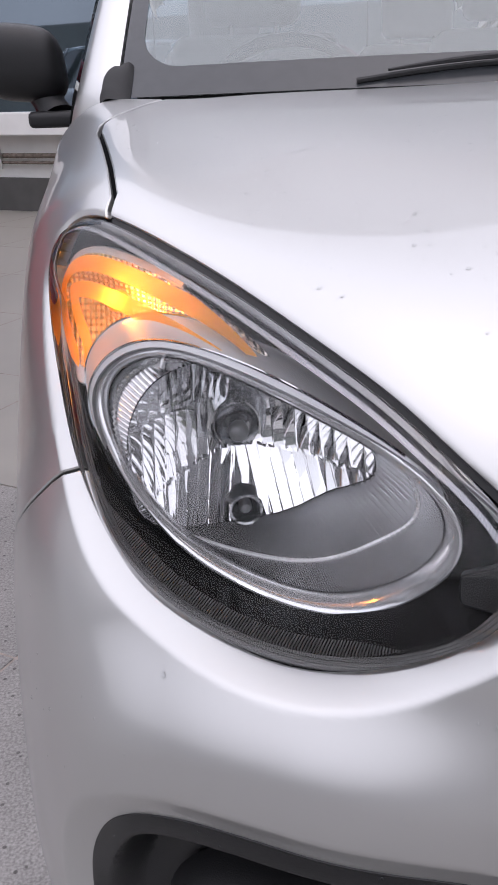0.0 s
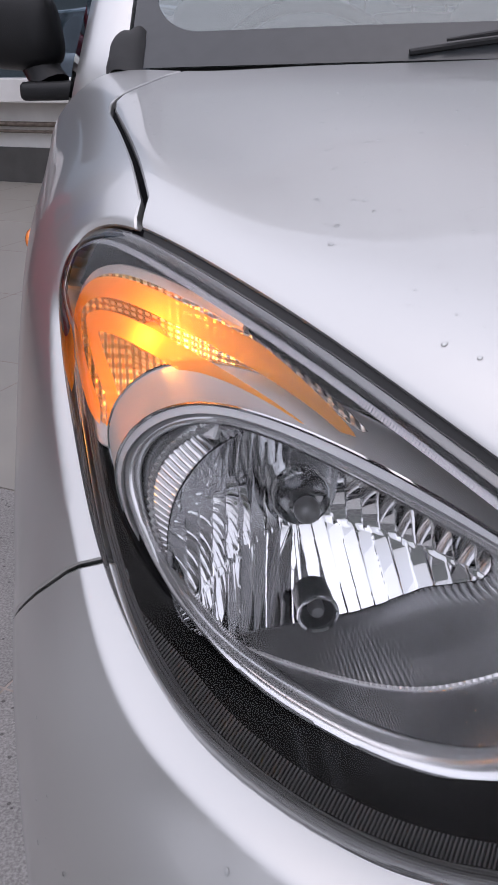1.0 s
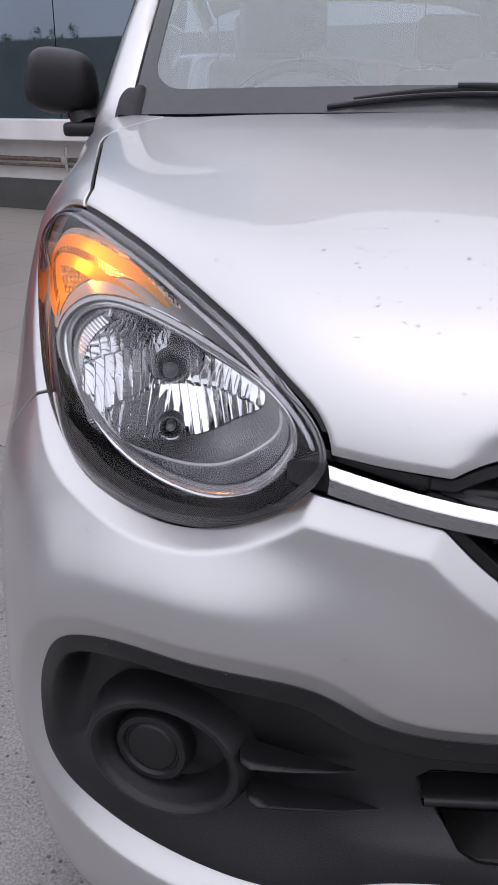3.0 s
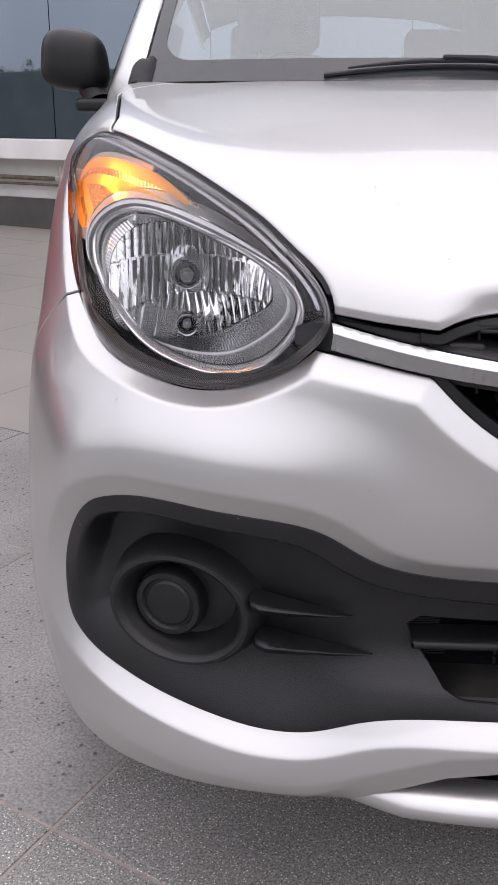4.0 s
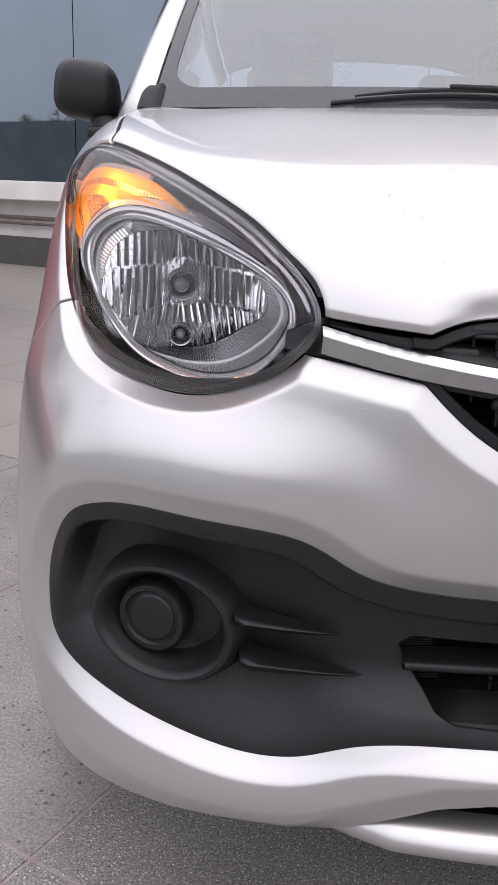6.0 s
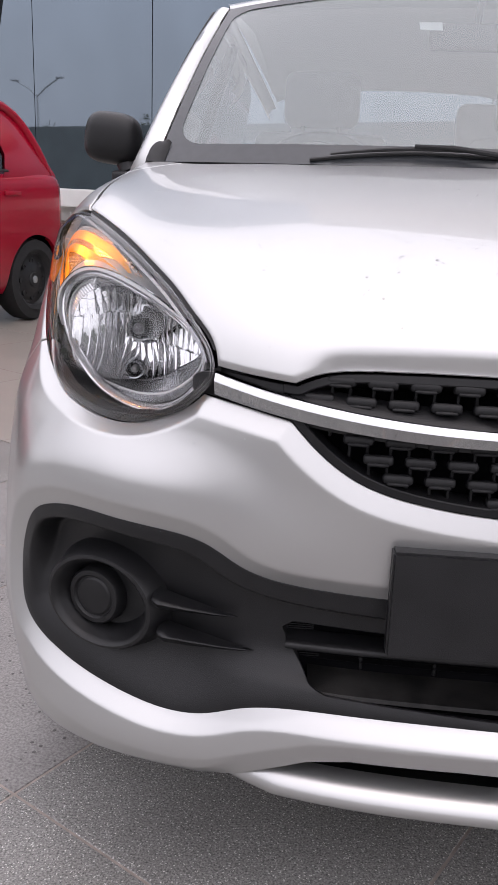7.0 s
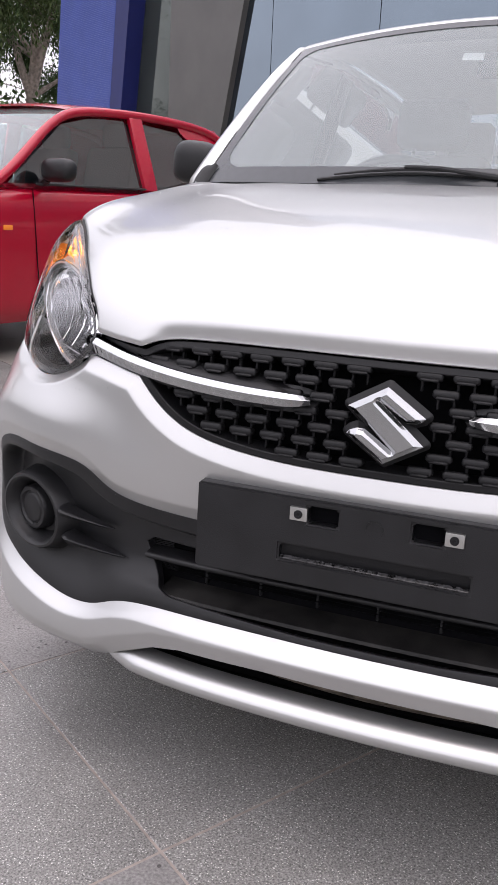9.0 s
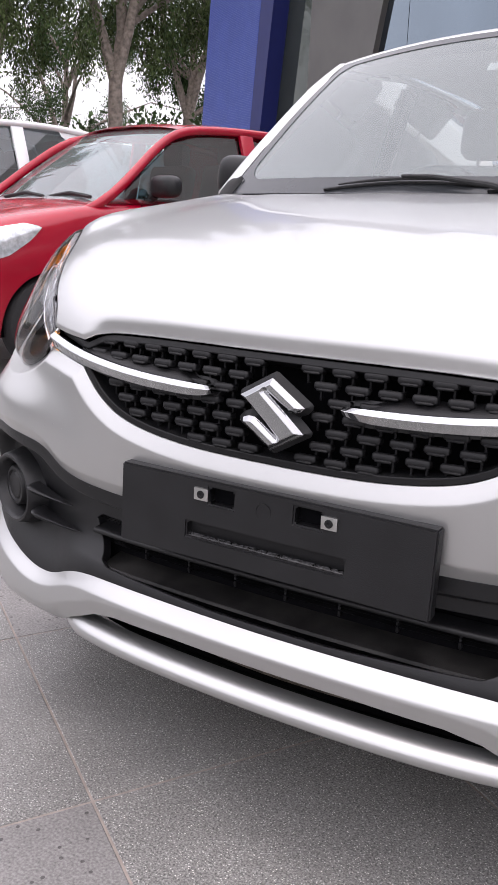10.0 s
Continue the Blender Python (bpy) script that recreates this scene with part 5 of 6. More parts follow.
for k in range(12):
    s0 = -9.09 + 1.82 * k
    s0, s1 = max(s0, -9.1) + .006, s0 + 1.814
    for z0, z1 in ((.872, 3.9), (3.908, 5.2)):
        slab("pane", GLAZE, (s0, 6.18, z0), (s1, 6.20, z1), parent=window)
slab("pane", material("green_dark_glass", (0.09, 0.105, 0.095), 0.04, 0.6, 0, 1.5, 0.3), (-11.2, 6.26, -.01), (-9.5, 6.28, 5.6), parent=window)
clad = slab("cladding", BLUE, (-13.35, 6.0, -.01), (-11.40, 6.6, 5.6), "blue ribbed metal cladding beside the column", "cladding", lean=.15)
for k in range(210):
    z = .05 + k * .026
    slab("cladding_rib", BLUE, (-13.34, 5.991, z), (-11.41, 6.0, z + .015), parent=clad, lean=.15)
# return side of the cladding, its shade put into a darker blue
slab("cladding_return", material("shaded_blue_cladding", (0.014, 0.020, 0.12), 0.4, 0.1, 0, 4, 0.12), (-11.395, 5.995, 0), (-11.10, 6.5, 5.6), parent=clad, lean=.15, lean_right=.18)
slab("fascia", WALL, (-3.62, 5.9, 2.50), (14, 6.3, 5.2), "white painted fascia band above the glass", "fascia")
slab("canopy", material("pale_soffit", (0.74, 0.735, 0.72), 0.6, 0, 0, 2, 0.15), (1.5, 4.3, 4.2), (14, 5.9, 4.5), "pale soffit of the entrance canopy", "canopy")
# service pipes on the base wall
for z, r in ((.50, .022), (.44, .014)):
    bm = bmesh.new()
    tube(bm, [FACADE @ Vector((s, 6.06, z)) for s in (-8, -3, 2)], r, 10)
    tagged(part("service_pipe", bm, material("rusty_pipe", (0.20, 0.16, 0.13), 0.7, 0.3, 0, 30, 0.5)), "thin rusty service pipe along the base wall", "pipe", "service pipes")
for s in (-6.55, -5.3, -7.6):
    bm = bmesh.new()
    tube(bm, [FACADE @ Vector((s, 6.04, .38)), FACADE @ Vector((s, 6.04, .62))], .018, 8)
    box(bm, (.07, .05, .05), FACADE @ Vector((s, 6.03, .50)), Matrix.Rotation(radians(TURN), 4, "Z"), .006)
    tagged(part("pipe_valve", bm, STEEL), "small dark metal valve on the service pipe", "valve", "pipe valves")

# trees
BARK = material("grey_brown_bark", (0.26, 0.215, 0.18), 0.9, 0, 0, 9, 0.5, 0.8, 40)


def leaf_material(name, colour):
    m = material(name, colour, 0.7, specular=0.2)
    nodes, links = m.node_tree.nodes, m.node_tree.links
    geo = nodes.new("ShaderNodeNewGeometry")
    mix = nodes.new("ShaderNodeMix")
    mix.data_type = "RGBA"
    mix.inputs["A"].default_value = (*(c * .5 for c in colour), 1)
    mix.inputs["B"].default_value = (*(c * 1.6 for c in colour), 1)
    links.new(geo.outputs["Random Per Island"], mix.inputs["Factor"])
    links.new(mix.outputs["Result"], nodes["Principled BSDF"].inputs["Base Color"])
    return m


LEAF = leaf_material("olive_leaves", (0.060, 0.084, 0.028))
LEAF2 = leaf_material("deep_green_leaves", (0.046, 0.080, 0.026))


def tree(at, height, spread, seed, leaves, mat, droop=0.5, leaf=1.0):
    rnd = random.Random(seed)
    root = thing("tree", "tall leafy tree with a grey-brown trunk behind the parked cars", "tree", at, "trees")
    bm = bmesh.new()
    tips = []
    lean = Vector((rnd.uniform(-.1, .1), rnd.uniform(-.1, .1), 1))
    trunk = [Vector((0, 0, 0)) + lean * height * .55 * q + Vector((rnd.uniform(-.1, .1), rnd.uniform(-.1, .1), 0)) * q * 2 for q in np.linspace(0, 1, 7).tolist()]
    r0 = .017 * height
    tube(bm, trunk, [r0 * (1 - .55 * q) for q in np.linspace(0, 1, 7).tolist()], 10)
    for sway in (-1, 1):
        fork = [trunk[3] + Vector((sway * .12 * height * q, .04 * height * q * sway, height * .42 * q)) + Vector((rnd.uniform(-.2, .2), rnd.uniform(-.2, .2), 0)) * q for q in np.linspace(0, 1, 6).tolist()]
        tube(bm, fork, [r0 * .62 * (1 - .7 * q) for q in np.linspace(0, 1, 6).tolist()], 9)
    for k in range(9):
        start = trunk[rnd.randint(3, 6)]
        a = rnd.uniform(0, 2 * math.pi)
        out = Vector((math.cos(a), math.sin(a), rnd.uniform(.5, 1.6))).normalized()
        length = spread * rnd.uniform(.6, 1.1)
        limb = [start + out * length * q + Vector((0, 0, -.15 * length * q * q)) + Vector((rnd.uniform(-.1, .1), rnd.uniform(-.1, .1), 0)) * q for q in np.linspace(0, 1, 5).tolist()]
        tube(bm, limb, [r0 * .42 * (1 - .8 * q) for q in np.linspace(0, 1, 5).tolist()], 7)
        for j in range(3):
            mid = limb[rnd.randint(1, 4)]
            b = rnd.uniform(0, 2 * math.pi)
            o2 = Vector((math.cos(b), math.sin(b), rnd.uniform(-.2, .9))).normalized()
            end = mid + o2 * length * rnd.uniform(.25, .5)
            tube(bm, [mid, (mid + end) / 2 + Vector((0, 0, .05)), end], [r0 * .14, r0 * .09, r0 * .03], 5)
            tips += [end] if rnd.random() < .6 else [end, (mid + end) / 2]
    part("trunk", bm, BARK, root)
    verts, faces = [], []
    for k in range(leaves):
        tip = rnd.choice(tips)
        hang = rnd.random()
        c = tip + Vector((rnd.gauss(0, .0165 * height), rnd.gauss(0, .0165 * height), rnd.gauss(-.12, .02 * height) - droop * hang * 1.4))
        size = leaf * rnd.uniform(.038, .074) * height / 12
        a, b = Vector((rnd.gauss(0, 1), rnd.gauss(0, 1), rnd.gauss(-1.5, .8))).normalized(), Vector((rnd.gauss(0, 1), rnd.gauss(0, 1), rnd.gauss(0, 1))).normalized()
        side = a.cross(b).normalized() * size * .35
        n = len(verts)
        verts += [c - a * size, c + side, c + a * size, c - side]
        faces.append((n, n + 1, n + 2, n + 3))
    tagged(place("crown", mesh_of("crown", verts, faces), mat, root, smooth=False), kind="stuff")
    return root


def bearing_at(az, dist, eye=(.555, -.988)):
    return (eye[0] + dist * math.sin(radians(az)), eye[1] + dist * math.cos(radians(az)), 0)


for n, (az, dist, h, sp, leaves, mat, droop) in enumerate(((-40.5, 27, 16, 4.4, 34000, LEAF, 1.2), (-47, 26, 15, 4.2, 30000, LEAF, 1.1), (-54, 28, 17, 4.8, 38000, LEAF2, .8), (-36.0, 36, 16, 5.2, 42000, LEAF2, .7), (-43.5, 46, 14, 6.0, 26000, LEAF2, .7), (-62, 32, 17, 5.0, 4500, LEAF, .8))):
    tree(bearing_at(az, dist), h, sp, 20 + n, leaves, mat, droop)
# trees and hedges across the road, behind the camera
for n, (x, y, h) in enumerate(((-22, -30, 8), (-6, -40, 9), (5, -24, 8.5), (14, -21, 10), (21, -10, 9), (24, 3, 9))):
    tree((x, y, 0), h, 3.6, 60 + n, 2600, LEAF2 if n % 2 else LEAF, .4)
rnd = random.Random(5)
verts, faces = [], []
for k in range(42000):
    a = rnd.uniform(math.pi * .80, math.pi * 2.15) if k % 3 else rnd.uniform(math.pi * .55, math.pi * .9)
    rad = rnd.uniform(46, 56) if k % 3 else rnd.uniform(34, 42)
    top = (1.4 if k % 3 else 4.6) + 5.2 * max(0.0, math.cos(a - math.pi * 1.55)) ** .8 + .7 * math.sin(a * 9) * math.sin(a * 4.3) + .5 * math.sin(a * 23)
    c = Vector((rad * math.cos(a), rad * math.sin(a), rnd.random() ** .8 * max(top, .9)))
    if k % 3 and FACADE.inverted().translation.y + c.x * E2[0] + c.y * E2[1] > -31:
        continue
    size = rnd.uniform(.25, .6) if k % 3 else rnd.uniform(.08, .17)
    u, w = Vector((rnd.gauss(0, 1), rnd.gauss(0, 1), rnd.gauss(0, 1))).normalized(), Vector((rnd.gauss(0, 1), rnd.gauss(0, 1), rnd.gauss(0, 1))).normalized()
    w = u.cross(w).normalized()
    n = len(verts)
    verts += [c - u * size, c + w * size * .6, c + u * size, c - w * size * .6]
    faces.append((n, n + 1, n + 2, n + 3))
tagged(place("hedge", mesh_of("hedge", verts, faces), LEAF2, smooth=False), "far dark green belt of shrubs and trees", "hedge", kind="stuff")
slab("boundary_wall", material("grey_green_hoarding", (0.24, 0.255, 0.235), 0.8, 0, 0, .6, 0.2), (-120, -30, -.01), (60, -29.7, 4.6), "grey-green hoarding wall across the road", "wall")
tree(FACADE @ Vector((-50.4, -31.2, 0)), 7.4, 1.5, 90, 6000, LEAF2, .3, 3.0)
tree(FACADE @ Vector((-45.9, -35.9, 0)), 7.4, 2.6, 91, 3000, LEAF, .2, 2.5)
tree(FACADE @ Vector((-41.5, -35.0, 0)), 7.2, 2.6, 92, 3000, LEAF, .2, 2.5)
# lattice mast
mast = thing("pylon", "grey steel lattice power pylon beyond the wall", "pylon", FACADE @ Vector((-86.8, -52.6, 0)))
for sx, sy in ((-1, -1), (-1, 1), (1, -1), (1, 1)):
    bm = bmesh.new()
    tube(bm, [(sx * 1.1, sy * 1.1, 0), (sx * .35, sy * .35, 8), (sx * .2, sy * .2, 11.2)], .07, 6)
    part("leg", bm, STEEL, mast)
for z, w in ((7.6, 1.9), (9.2, 2.4), (10.8, 1.7)):
    bm = bmesh.new()
    tube(bm, [(-w * .8, w * .5, z), (w * .8, -w * .5, z)], .09, 6)
    tube(bm, [(-w * .8, w * .5, z), (0, 0, z + .7), (w * .8, -w * .5, z)], .05, 6)
    part("crossarm", bm, STEEL, mast)
for k in range(9):
    bm = bmesh.new()
    z, w, w2 = k * 1.2, 1.1 - .094 * k * 1.2, 1.1 - .094 * (k + 1) * 1.2
    tube(bm, [(-w, -w, z), (w2, -w2, z + 1.2)], .04, 5)
    tube(bm, [(w, -w, z), (-w2, -w2, z + 1.2)], .04, 5)
    part("brace", bm, STEEL, mast)
# double-armed street lamp by the road
lamp_at = FACADE @ Vector((-52.4, -31.9, 0))
post = thing("street_lamp", "tall grey street lamp with two arms by the road", "street lamp", lamp_at)
bm = bmesh.new()
tube(bm, [(0, 0, 0), (0, 0, 7)], [.11, .06], 10)
part("pole", bm, STEEL, post)
for sgn in (1, -1):
    bm = bmesh.new()
    arm_dir = Vector((.844, -.537, 0)) * sgn
    tube(bm, [(0, 0, 6.9), tuple(arm_dir * 1.0 + Vector((0, 0, 7.5))), tuple(arm_dir * 2.2 + Vector((0, 0, 8.0)))], .05, 8)
    box(bm, (.7, .25, .12), arm_dir * 2.5 + Vector((0, 0, 8.1)), Matrix.Rotation(radians(TURN), 4, "Z"), .03)
    part("lamp_arm", bm, STEEL, post)

# stone tiles laid in a chequer
TILE = .6115
bm = bmesh.new()
box(bm, (TILE - .005, TILE - .005, .010), (0, 0, -.005), None, .0012, 1)
PLAIN = {(1, -1), (-1, 0), (-2, 0), (-1, 1), (-2, 1), (-3, 0), (3, -2), (-4, 1), (-3, -3), (4, 0), (0, -4), (-5, -1)}
tiles = {}
for i in range(-14, 12):
    for j in range(-9, 2):
        mat = PITTED if (i, j) in PLAIN else SPECKLED
        if mat not in tiles:
            me = bpy.data.meshes.new("tile")
            bm.to_mesh(me)
            me.materials.append(mat)
            tiles[mat] = me
        ob = new("tile", tiles[mat])
        ob.parent = ground
        ob.matrix_basis = FACADE @ Matrix.Translation(((i + .5) * TILE, (j + .5) * TILE, random.uniform(-.0008, 0)))
bm.free()

# ---- neighbouring cars ----
def neighbour(name, label, paint, at, turn, tall=1.0, wide=1.0):
    """A small hatchback, nose towards the road: x across, y backwards from its nose."""
    root = thing(name, label, "car", at)
    root.rotation_euler, root.scale = (0, 0, turn), (1.05, 1.05, 1.036)
    stations = ((.0, .56, .50), (.03, .66, .58), (.12, .745, .655), (.30, .82, .71), (.60, .885, .738), (.95, .935, .745), (1.2, .95, .748), (2.0, .955, .75), (2.7, .965, .75), (3.1, .982, .75), (3.30, .978, .742), (3.40, .955, .715), (3.46, .86, .66), (3.48, .70, .60))
    spl = curve([(a, b, c) for a, b, c in stations], 150)
    rows = []
    for y, top, w in spl:
        top *= 1 + (tall - 1) * .5
        full = min(max((y - .45) / .5, 0), 1) * .75
        sec = [(0, top + .02), (w * .5, top + .012), (w * (.82 + .06 * full), top - .012 + .006 * full), (w * (.95 + .03 * full), top - .055 + .028 * full), (w * (.995 + .008 * full), top - .13 + .03 * full), (w * 1.008, top - .24), (w, .50), (w * .985, .36), (w * .96, .27), (w * .90, .20)]
        sec = curve([(a, b) for a, b in sec], 46)
        rows.append([(wide * a, y, b) for a, b in sec])
    g = np.array(rows)
    arch = np.minimum(*[np.where(g[..., 0] > .5, np.hypot(g[..., 1] - c, g[..., 2] - .27) - .30, 1) for c in (.70, 3.06 - .0)])
    v, f = clip_grid(g, [arch])
    part("body", skin(v, [q[::-1] for q in f], True, .03, .003), paint, root)
    lip = np.cross(np.gradient(g, axis=0), np.gradient(g, axis=1))
    lip /= np.linalg.norm(lip, axis=2, keepdims=True) + 1e-9
    lip *= np.sign((lip * (g - np.array((0, 1.7, .5)))).sum(2, keepdims=True))
    LAMP_SIDE = [(.04, .585), (.30, .62), (.44, .655), (.56, .73), (.645, .805), (.55, .822), (.42, .80), (.22, .72), (.04, .65)]
    v, f = clip_grid(g + lip * .006, [polygon_distance(g[..., 1], g[..., 2], LAMP_SIDE), g[..., 0] - .30])
    for flip in (False, True):
        part("headlamp", skin(v, [q[::-1] for q in f], False, .008, .002, flip=flip), HEADLAMP, root, "bright headlamp")
    # greenhouse
    k = tall
    z0, z1 = .962 * (1 + (tall - 1) * .5), 1.425 * k

    def side_x(z):
        return wide * (.735 - .165 * max(0.0, (z - z0) / (z1 - z0)) ** 1.15)

    rows = [[(wide * (.57 + .0 * y) * a, y + .05 * a * a * (1 if y < 2 else -1), z - .03 * abs(a) ** 3) for a in np.linspace(-1, 1, 15)] for y, z in ((1.63, z1 + .002), (1.69, z1 + .022), (2.1, z1 + .045), (2.6, z1 + .032), (3.0, z1 - .025), (3.08, z1 - .06))]
    part("roof", loft(rows, False), paint, root)
    rows = [[(wide * (.69 + (.56 - .69) * q) * a, 1.02 + .64 * q + .07 * a * a, z0 - .01 + (z1 - z0) * q + .02 * math.sin(math.pi * q)) for a in np.linspace(-1, 1, 13)] for q in np.linspace(0, 1, 8)]
    part("windscreen", loft(rows, False), GLASS, root)
    rows = [[(wide * (.64 + (.55 - .64) * q) * a, 3.36 - .30 * q - .05 * a * a, z0 + .03 + (z1 - z0 - .07) * q) for a in np.linspace(-1, 1, 13)] for q in np.linspace(0, 1, 6)]
    part("rear_window", loft(rows[::-1], False), CARGLASS, root)
    for sgn in (1, -1):
        def p(y, z, out=0.0):
            return (sgn * (side_x(z) + out), y, z)
        top = z1 - .055
        for name_w, quad in (("front_window", ((1.13, z0 + .005), (1.33, z0 + .165 * k), (1.60, z0 + .345 * k), (1.86, top), (2.13, top), (2.16, z0 + .01))), ("rear_door_window", ((2.27, z0 + .01), (2.25, top), (2.62, top - .03), (2.74, top - .12), (2.80, z0 + .10), (2.76, z0 + .01)))):
            bm = bmesh.new()
            bm.faces.new([bm.verts.new(p(y, z, -.012)) for y, z in (quad[::-1] if sgn > 0 else quad)])
            part(name_w, bm, CARGLASS, root, smooth=False)
        bm = bmesh.new()
        frame_path = [p(.96, z0 - .065, -.075), p(1.05, z0 - .004, -.026), p(1.32, z0 + .20 * k, .004), p(1.62, z1 - .07, .004), p(1.85, z1 - .025, .002), p(2.3, z1 - .012), p(2.8, z1 - .04), p(3.07, z1 - .13, -.012), p(3.24, z0 + .09, -.03), p(3.33, z0 - .05, -.05)]
        tube(bm, [tuple(q) for q in curve(frame_path, 34)], .029, 10)
        part("roof_rail", bm, paint, root)
        bm = bmesh.new()
        box(bm, (.03, .11, z1 - z0), p(2.205, (z0 + z1) / 2 - .02, -.004), Matrix.Rotation(radians(-sgn * 19), 4, "Y"), .008)
        part("centre_pillar", bm, paint, root)
        rows = []
        for y, z in ((2.74, z0 - .05), (2.765, z0 + .01), (2.805, z0 + .10), (2.78, (z0 + top) / 2), (2.745, top - .12), (2.62, top - .03), (2.60, top + .02)):
            y1 = 3.35 - .28 * (z - z0) / (z1 - .09 - z0)
            rows.append([p(y + (y1 - y) * u, z, -.030 * u ** 3) for u in np.linspace(0, 1, 7)])
        part("quarter_panel", loft(rows if sgn > 0 else rows[::-1], False), paint, root)
        # sill of the windows, door gaps, handles
        bm = bmesh.new()
        tube(bm, [p(y, z0 + .004, .010) for y in (1.30, 1.8, 2.4, 2.78)], .007, 6)
        part("window_seal", bm, RUBBER, root)
        for y in (1.28, 2.18):
            bm = bmesh.new()
            tube(bm, [(sgn * wide * w, y + dy, z) for w, dy, z in ((.742, 0, z0 - .02), (.755, .0, .75), (.757, .01, .5), (.742, .04, .3))], .0035, 5)
            part("door_gap", bm, DARK, root)
        for y in (2.02, 2.80):
            bm = bmesh.new()
            box(bm, (.02, .16, .03), (sgn * wide * .757, y, z0 - .13), None, .008)
            part("door_handle", bm, paint, root)
        bm = bmesh.new()
        bmesh.ops.create_uvsphere(bm, u_segments=24, v_segments=14, radius=1)
        for w in bm.verts:
            c = [math.copysign(abs(t) ** .65, t) for t in w.co]
            w.co = Vector((sgn * wide * (.865 + c[0] * .118), 1.36 + c[1] * .055, z0 + .082 + c[2] * .064))
        mirror = part("door_mirror", bm, BLACK, root)
        bm = bmesh.new()
        tube(bm, [(sgn * wide * .725, 1.36, z0 + .01), (sgn * wide * .77, 1.36, z0 + .035)], .025, 8)
        part("mirror_arm", bm, BLACK, mirror)
        bm = bmesh.new()
        box(bm, (.012, .06, .028), (sgn * wide * .752, 1.10, z0 - .23), None, .006)
        part("side_repeater", bm, ORANGE, root)
        for y in (.70, 3.06):
            bm = bmesh.new()
            m = Matrix.Translation((sgn * wide * .66, y, .272)) @ Matrix.Rotation(radians(sgn * 90), 4, "Y")
            lathe(bm, [(.17, -.08), (.25, -.085), (.27, -.05), (.272, .03), (.262, .07), (.20, .078), (.175, .06)], m, 36, cap=False)
            wheel = part("wheel", bm, RUBBER, root)
            bm = bmesh.new()
            lathe(bm, [(.18, .06), (.165, .035), (.13, .030), (.10, .048), (.05, .052), (.045, .062), (.0001, .064)], m, 30)
            rim = part("wheel_rim", bm, STEELBLACK, wheel)
            bm = bmesh.new()
            lathe(bm, [(.026, .058), (.024, .068), (.012, .072), (.0001, .073)], m, 20)
            part("hub_cap", bm, SATIN, rim)
            for h in range(8):
                bm = bmesh.new()
                ang = h * math.pi / 4
                lathe(bm, [(.020, .000), (.020, .006), (.015, .007), (.014, .002)], m @ Matrix.Translation((.122 * math.cos(ang), .122 * math.sin(ang), .036)), 12)
                part("rim_hole", bm, RUBBER, rim)
    bm = bmesh.new()
    box(bm, (1.3 * wide, 2.9, .02), (0, 1.75, .22))
    for c in (.70, 3.06):
        box(bm, (1.30 * wide, .62, .34), (0, c, .40))
    part("underbody", bm, DARK, root, smooth=False)
    bm = bmesh.new()
    for x0, x1 in ((-.50, .02), (.04, .56)):
        bm = bmesh.new()
        tube(bm, [(x0, 1.06, z0 + .005), ((x0 + x1) / 2, 1.07, z0 + .035), (x1, 1.05, z0 + .012)], .012, 6)
        part("wiper", bm, RUBBER, root)
    bm = bmesh.new()
    rows = [[(x, .03 + .12 * (x / .5) ** 2 * .5, z) for x in np.linspace(-.40, .40, 9)] for z in (.50, .56, .60)]
    part("grille", loft(rows, False), BLACK, root)
    for dx in (-.30, .32):
        bm = bmesh.new()
        box(bm, (.44 * wide, .12, .56), (dx, 2.25, .95), Matrix.Rotation(radians(-12), 4, "X"), .05, 2)
        box(bm, (.24, .09, .16), (dx, 2.33, 1.30), None, .04, 2)
        part("seat", bm, material("dark_cloth", (0.05, 0.05, 0.055), 0.9), root)
    return root


RED_AT, RED_TURN = (-3.92, 2.205, 0), -.2887
CARGLASS = clear("parked_car_glass", (0.24, 0.32, 0.34), ior=1.5, extra=0.09)
STEELBLACK = material("black_steel_wheel", (0.03, 0.03, 0.032), 0.4, 0.4, 0, 20, 0.2)
ORANGE = material("orange_lens", (0.8, 0.22, 0.02), 0.2, 0, 0.6)
HEADLAMP = material("bright_lamp_lens", (0.72, 0.74, 0.76), 0.12, 0.5, 1.0, 40, 0.35)
neighbour("parked_car", "shiny red hatchback parked nose-out beside the silver one", RED, RED_AT, RED_TURN)
neighbour("parked_car", "white hatchback parked nose-out beyond the red one", WHITEPAINT, (RED_AT[0] - 2.75, RED_AT[1] + .55, 0), RED_TURN, 1.12, 1.08)

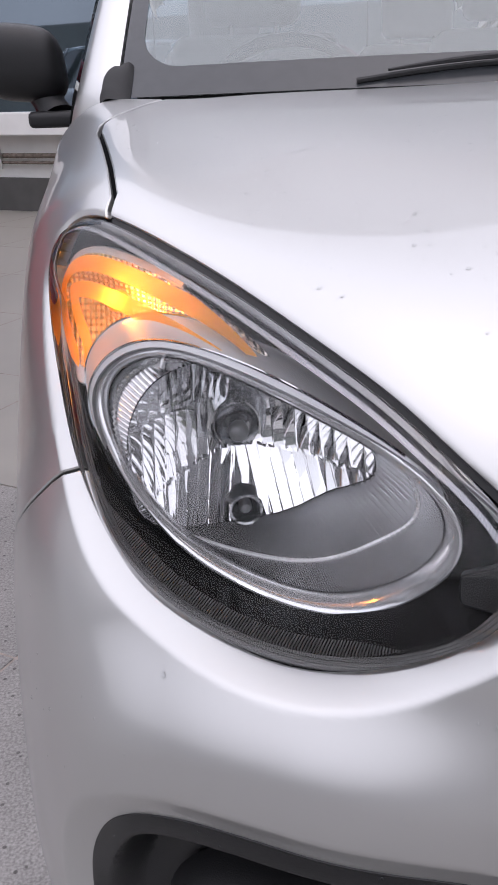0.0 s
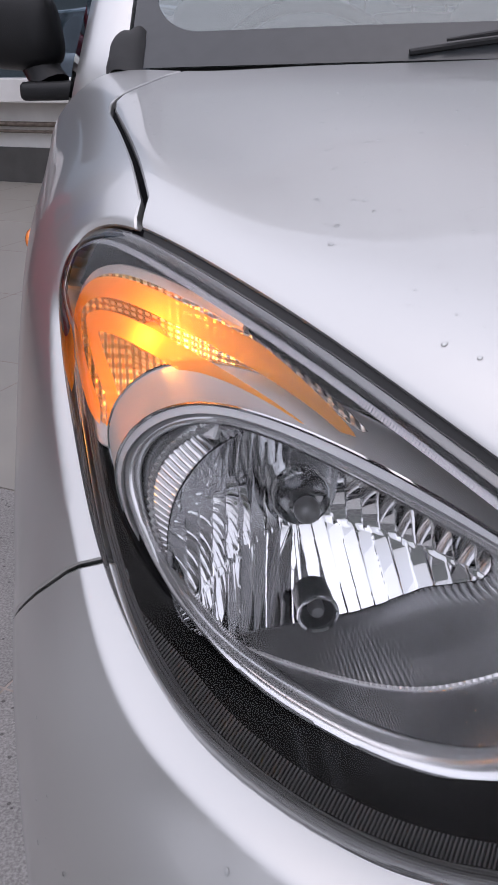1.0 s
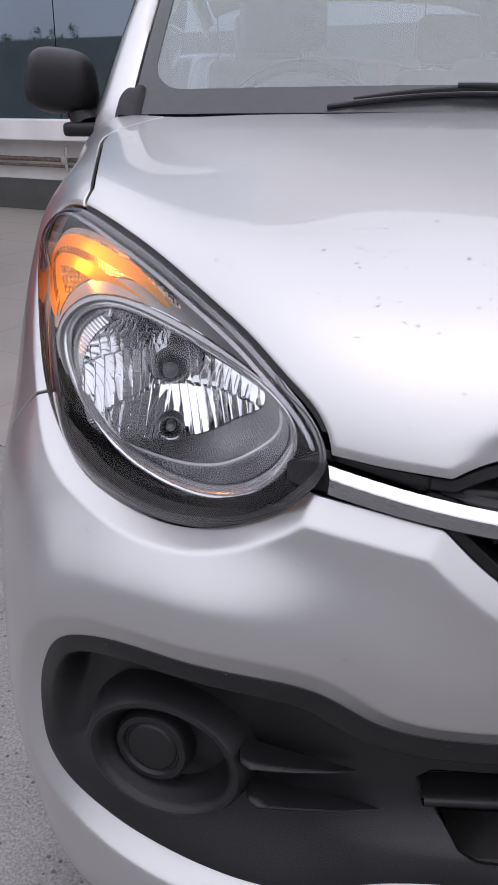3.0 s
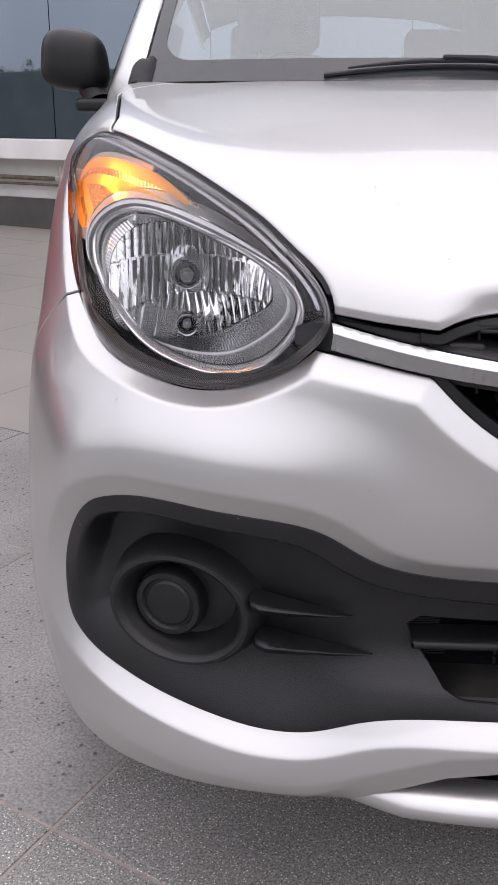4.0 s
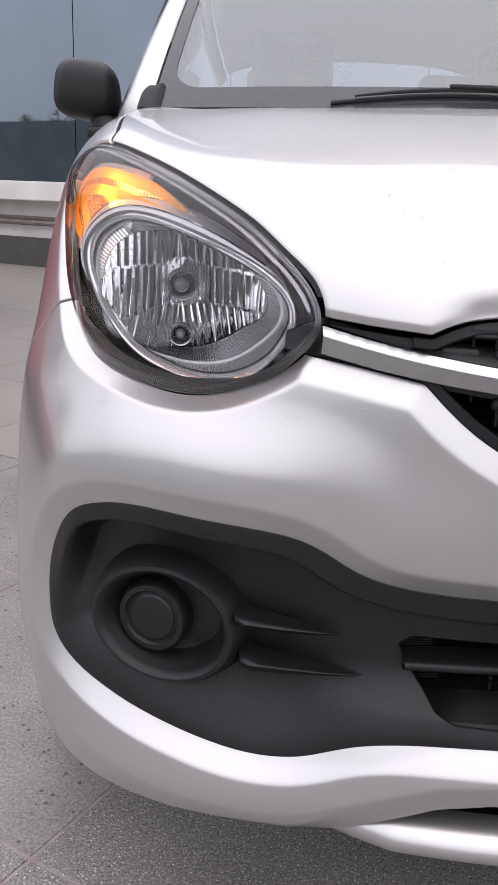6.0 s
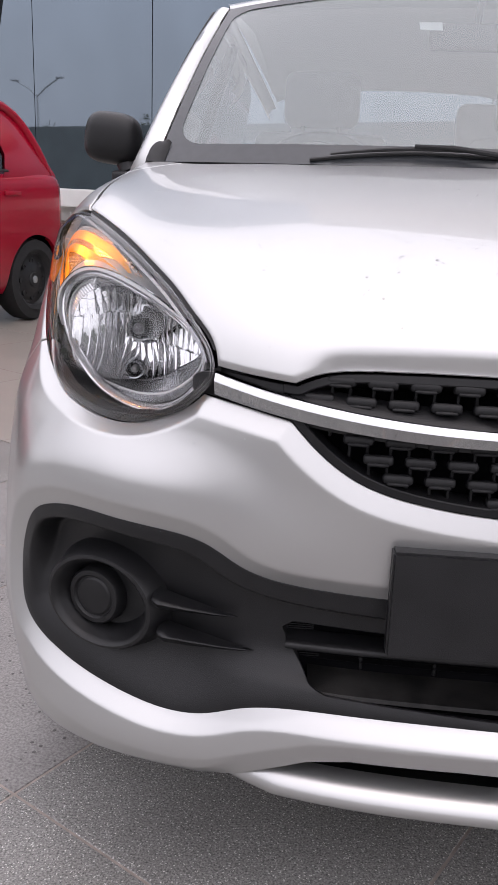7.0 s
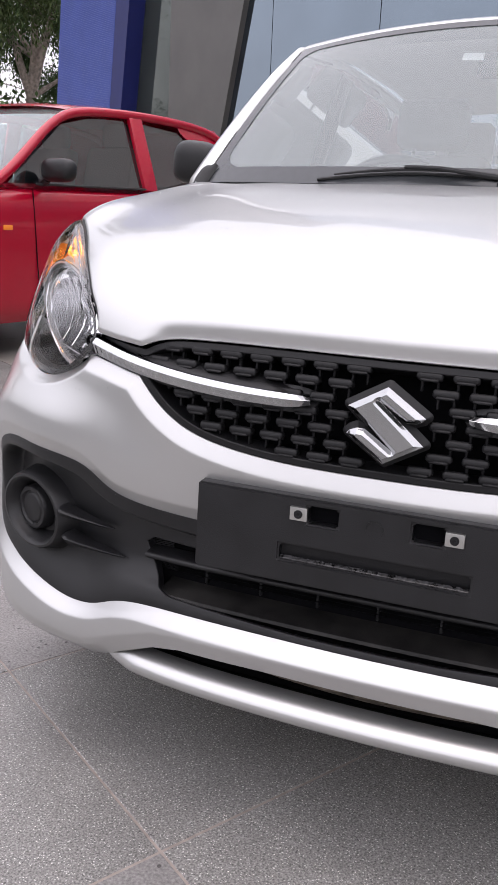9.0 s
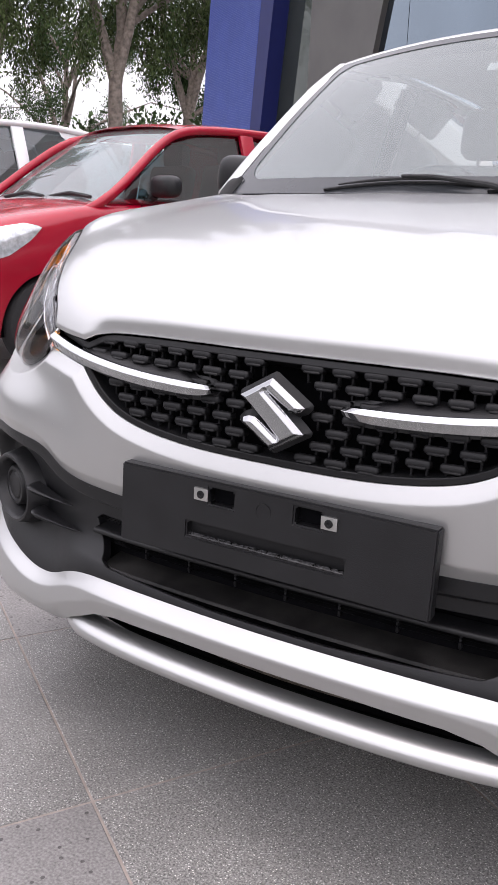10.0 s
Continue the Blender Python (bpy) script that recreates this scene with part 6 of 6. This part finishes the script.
# ---- rain drops ----
DROP = clear("rain_water", (0.97, 0.98, 0.98), ior=1.33, extra=0.04)
rnd = random.Random(11)
verts, faces = [], []
cell_area = np.linalg.norm(np.cross(np.gradient(PANEL, axis=0), np.gradient(PANEL, axis=1)), axis=2)


def drop(p, n, r):
    n = Vector(n)
    side = n.orthogonal().normalized()
    up = n.cross(side)
    stretch = rnd.uniform(.8, 1.5)
    k = len(verts)
    for h, q in ((0, 1), (.42, .86), (.72, .5)):
        for a in range(8):
            w = 2 * math.pi * a / 8
            verts.append(Vector(p) + (side * math.cos(w) * stretch + up * math.sin(w)) * r * q + n * r * h * .7)
    verts.append(Vector(p) + n * r * .6)
    for ring in range(2):
        for a in range(8):
            b = (a + 1) % 8
            faces.append((k + ring * 8 + a, k + ring * 8 + b, k + ring * 8 + 8 + b, k + ring * 8 + 8 + a))
    for a in range(8):
        faces.append((k + 16 + a, k + 16 + (a + 1) % 8, k + 24))


hood_cells = np.argwhere((hood_in > .02) & (-lamp_in > .02) & (-grille_in > .03) & (-bumper_in > .01) & (BY < .80))
nose_cells = np.argwhere((bumper_in > .02) & (-lamp_in > .03) & (-bezel_in > .03) & (BZ > .52) & (BX < -.40))
trim_cells = np.argwhere((bezel_in > .004) & (bezel_in < .026) & (BZ > .48))
for cells, count, low, high, skin_grid in ((hood_cells, 1700, .0006, .0018, PANEL), (nose_cells, 60, .0008, .0018, PANEL), (trim_cells, 34, .0006, .0015, LOWER)):
    weights = cell_area[cells[:, 0], cells[:, 1]].tolist()
    for i, j in rnd.choices(cells.tolist(), weights, k=count):
        if i + 1 >= BODY.shape[0] or j + 1 >= BODY.shape[1]:
            continue
        a, b = rnd.random(), rnd.random()
        p = skin_grid[i, j] + a * (skin_grid[i + 1, j] - skin_grid[i, j]) + b * (skin_grid[i, j + 1] - skin_grid[i, j])
        mirror_it = rnd.random() < .4
        q, nn = p.copy(), NORMAL[i, j].copy()
        if mirror_it:
            q[0], nn[0] = -q[0], -nn[0]
        drop(q, nn, low + (high - low) * rnd.random() ** 2.5)
ob = place("rain_drops", mesh_of("rain_drops", verts, faces), DROP)
tagged(ob, "scattered clear rain drops on the bonnet and bumper", "drops", kind="stuff")
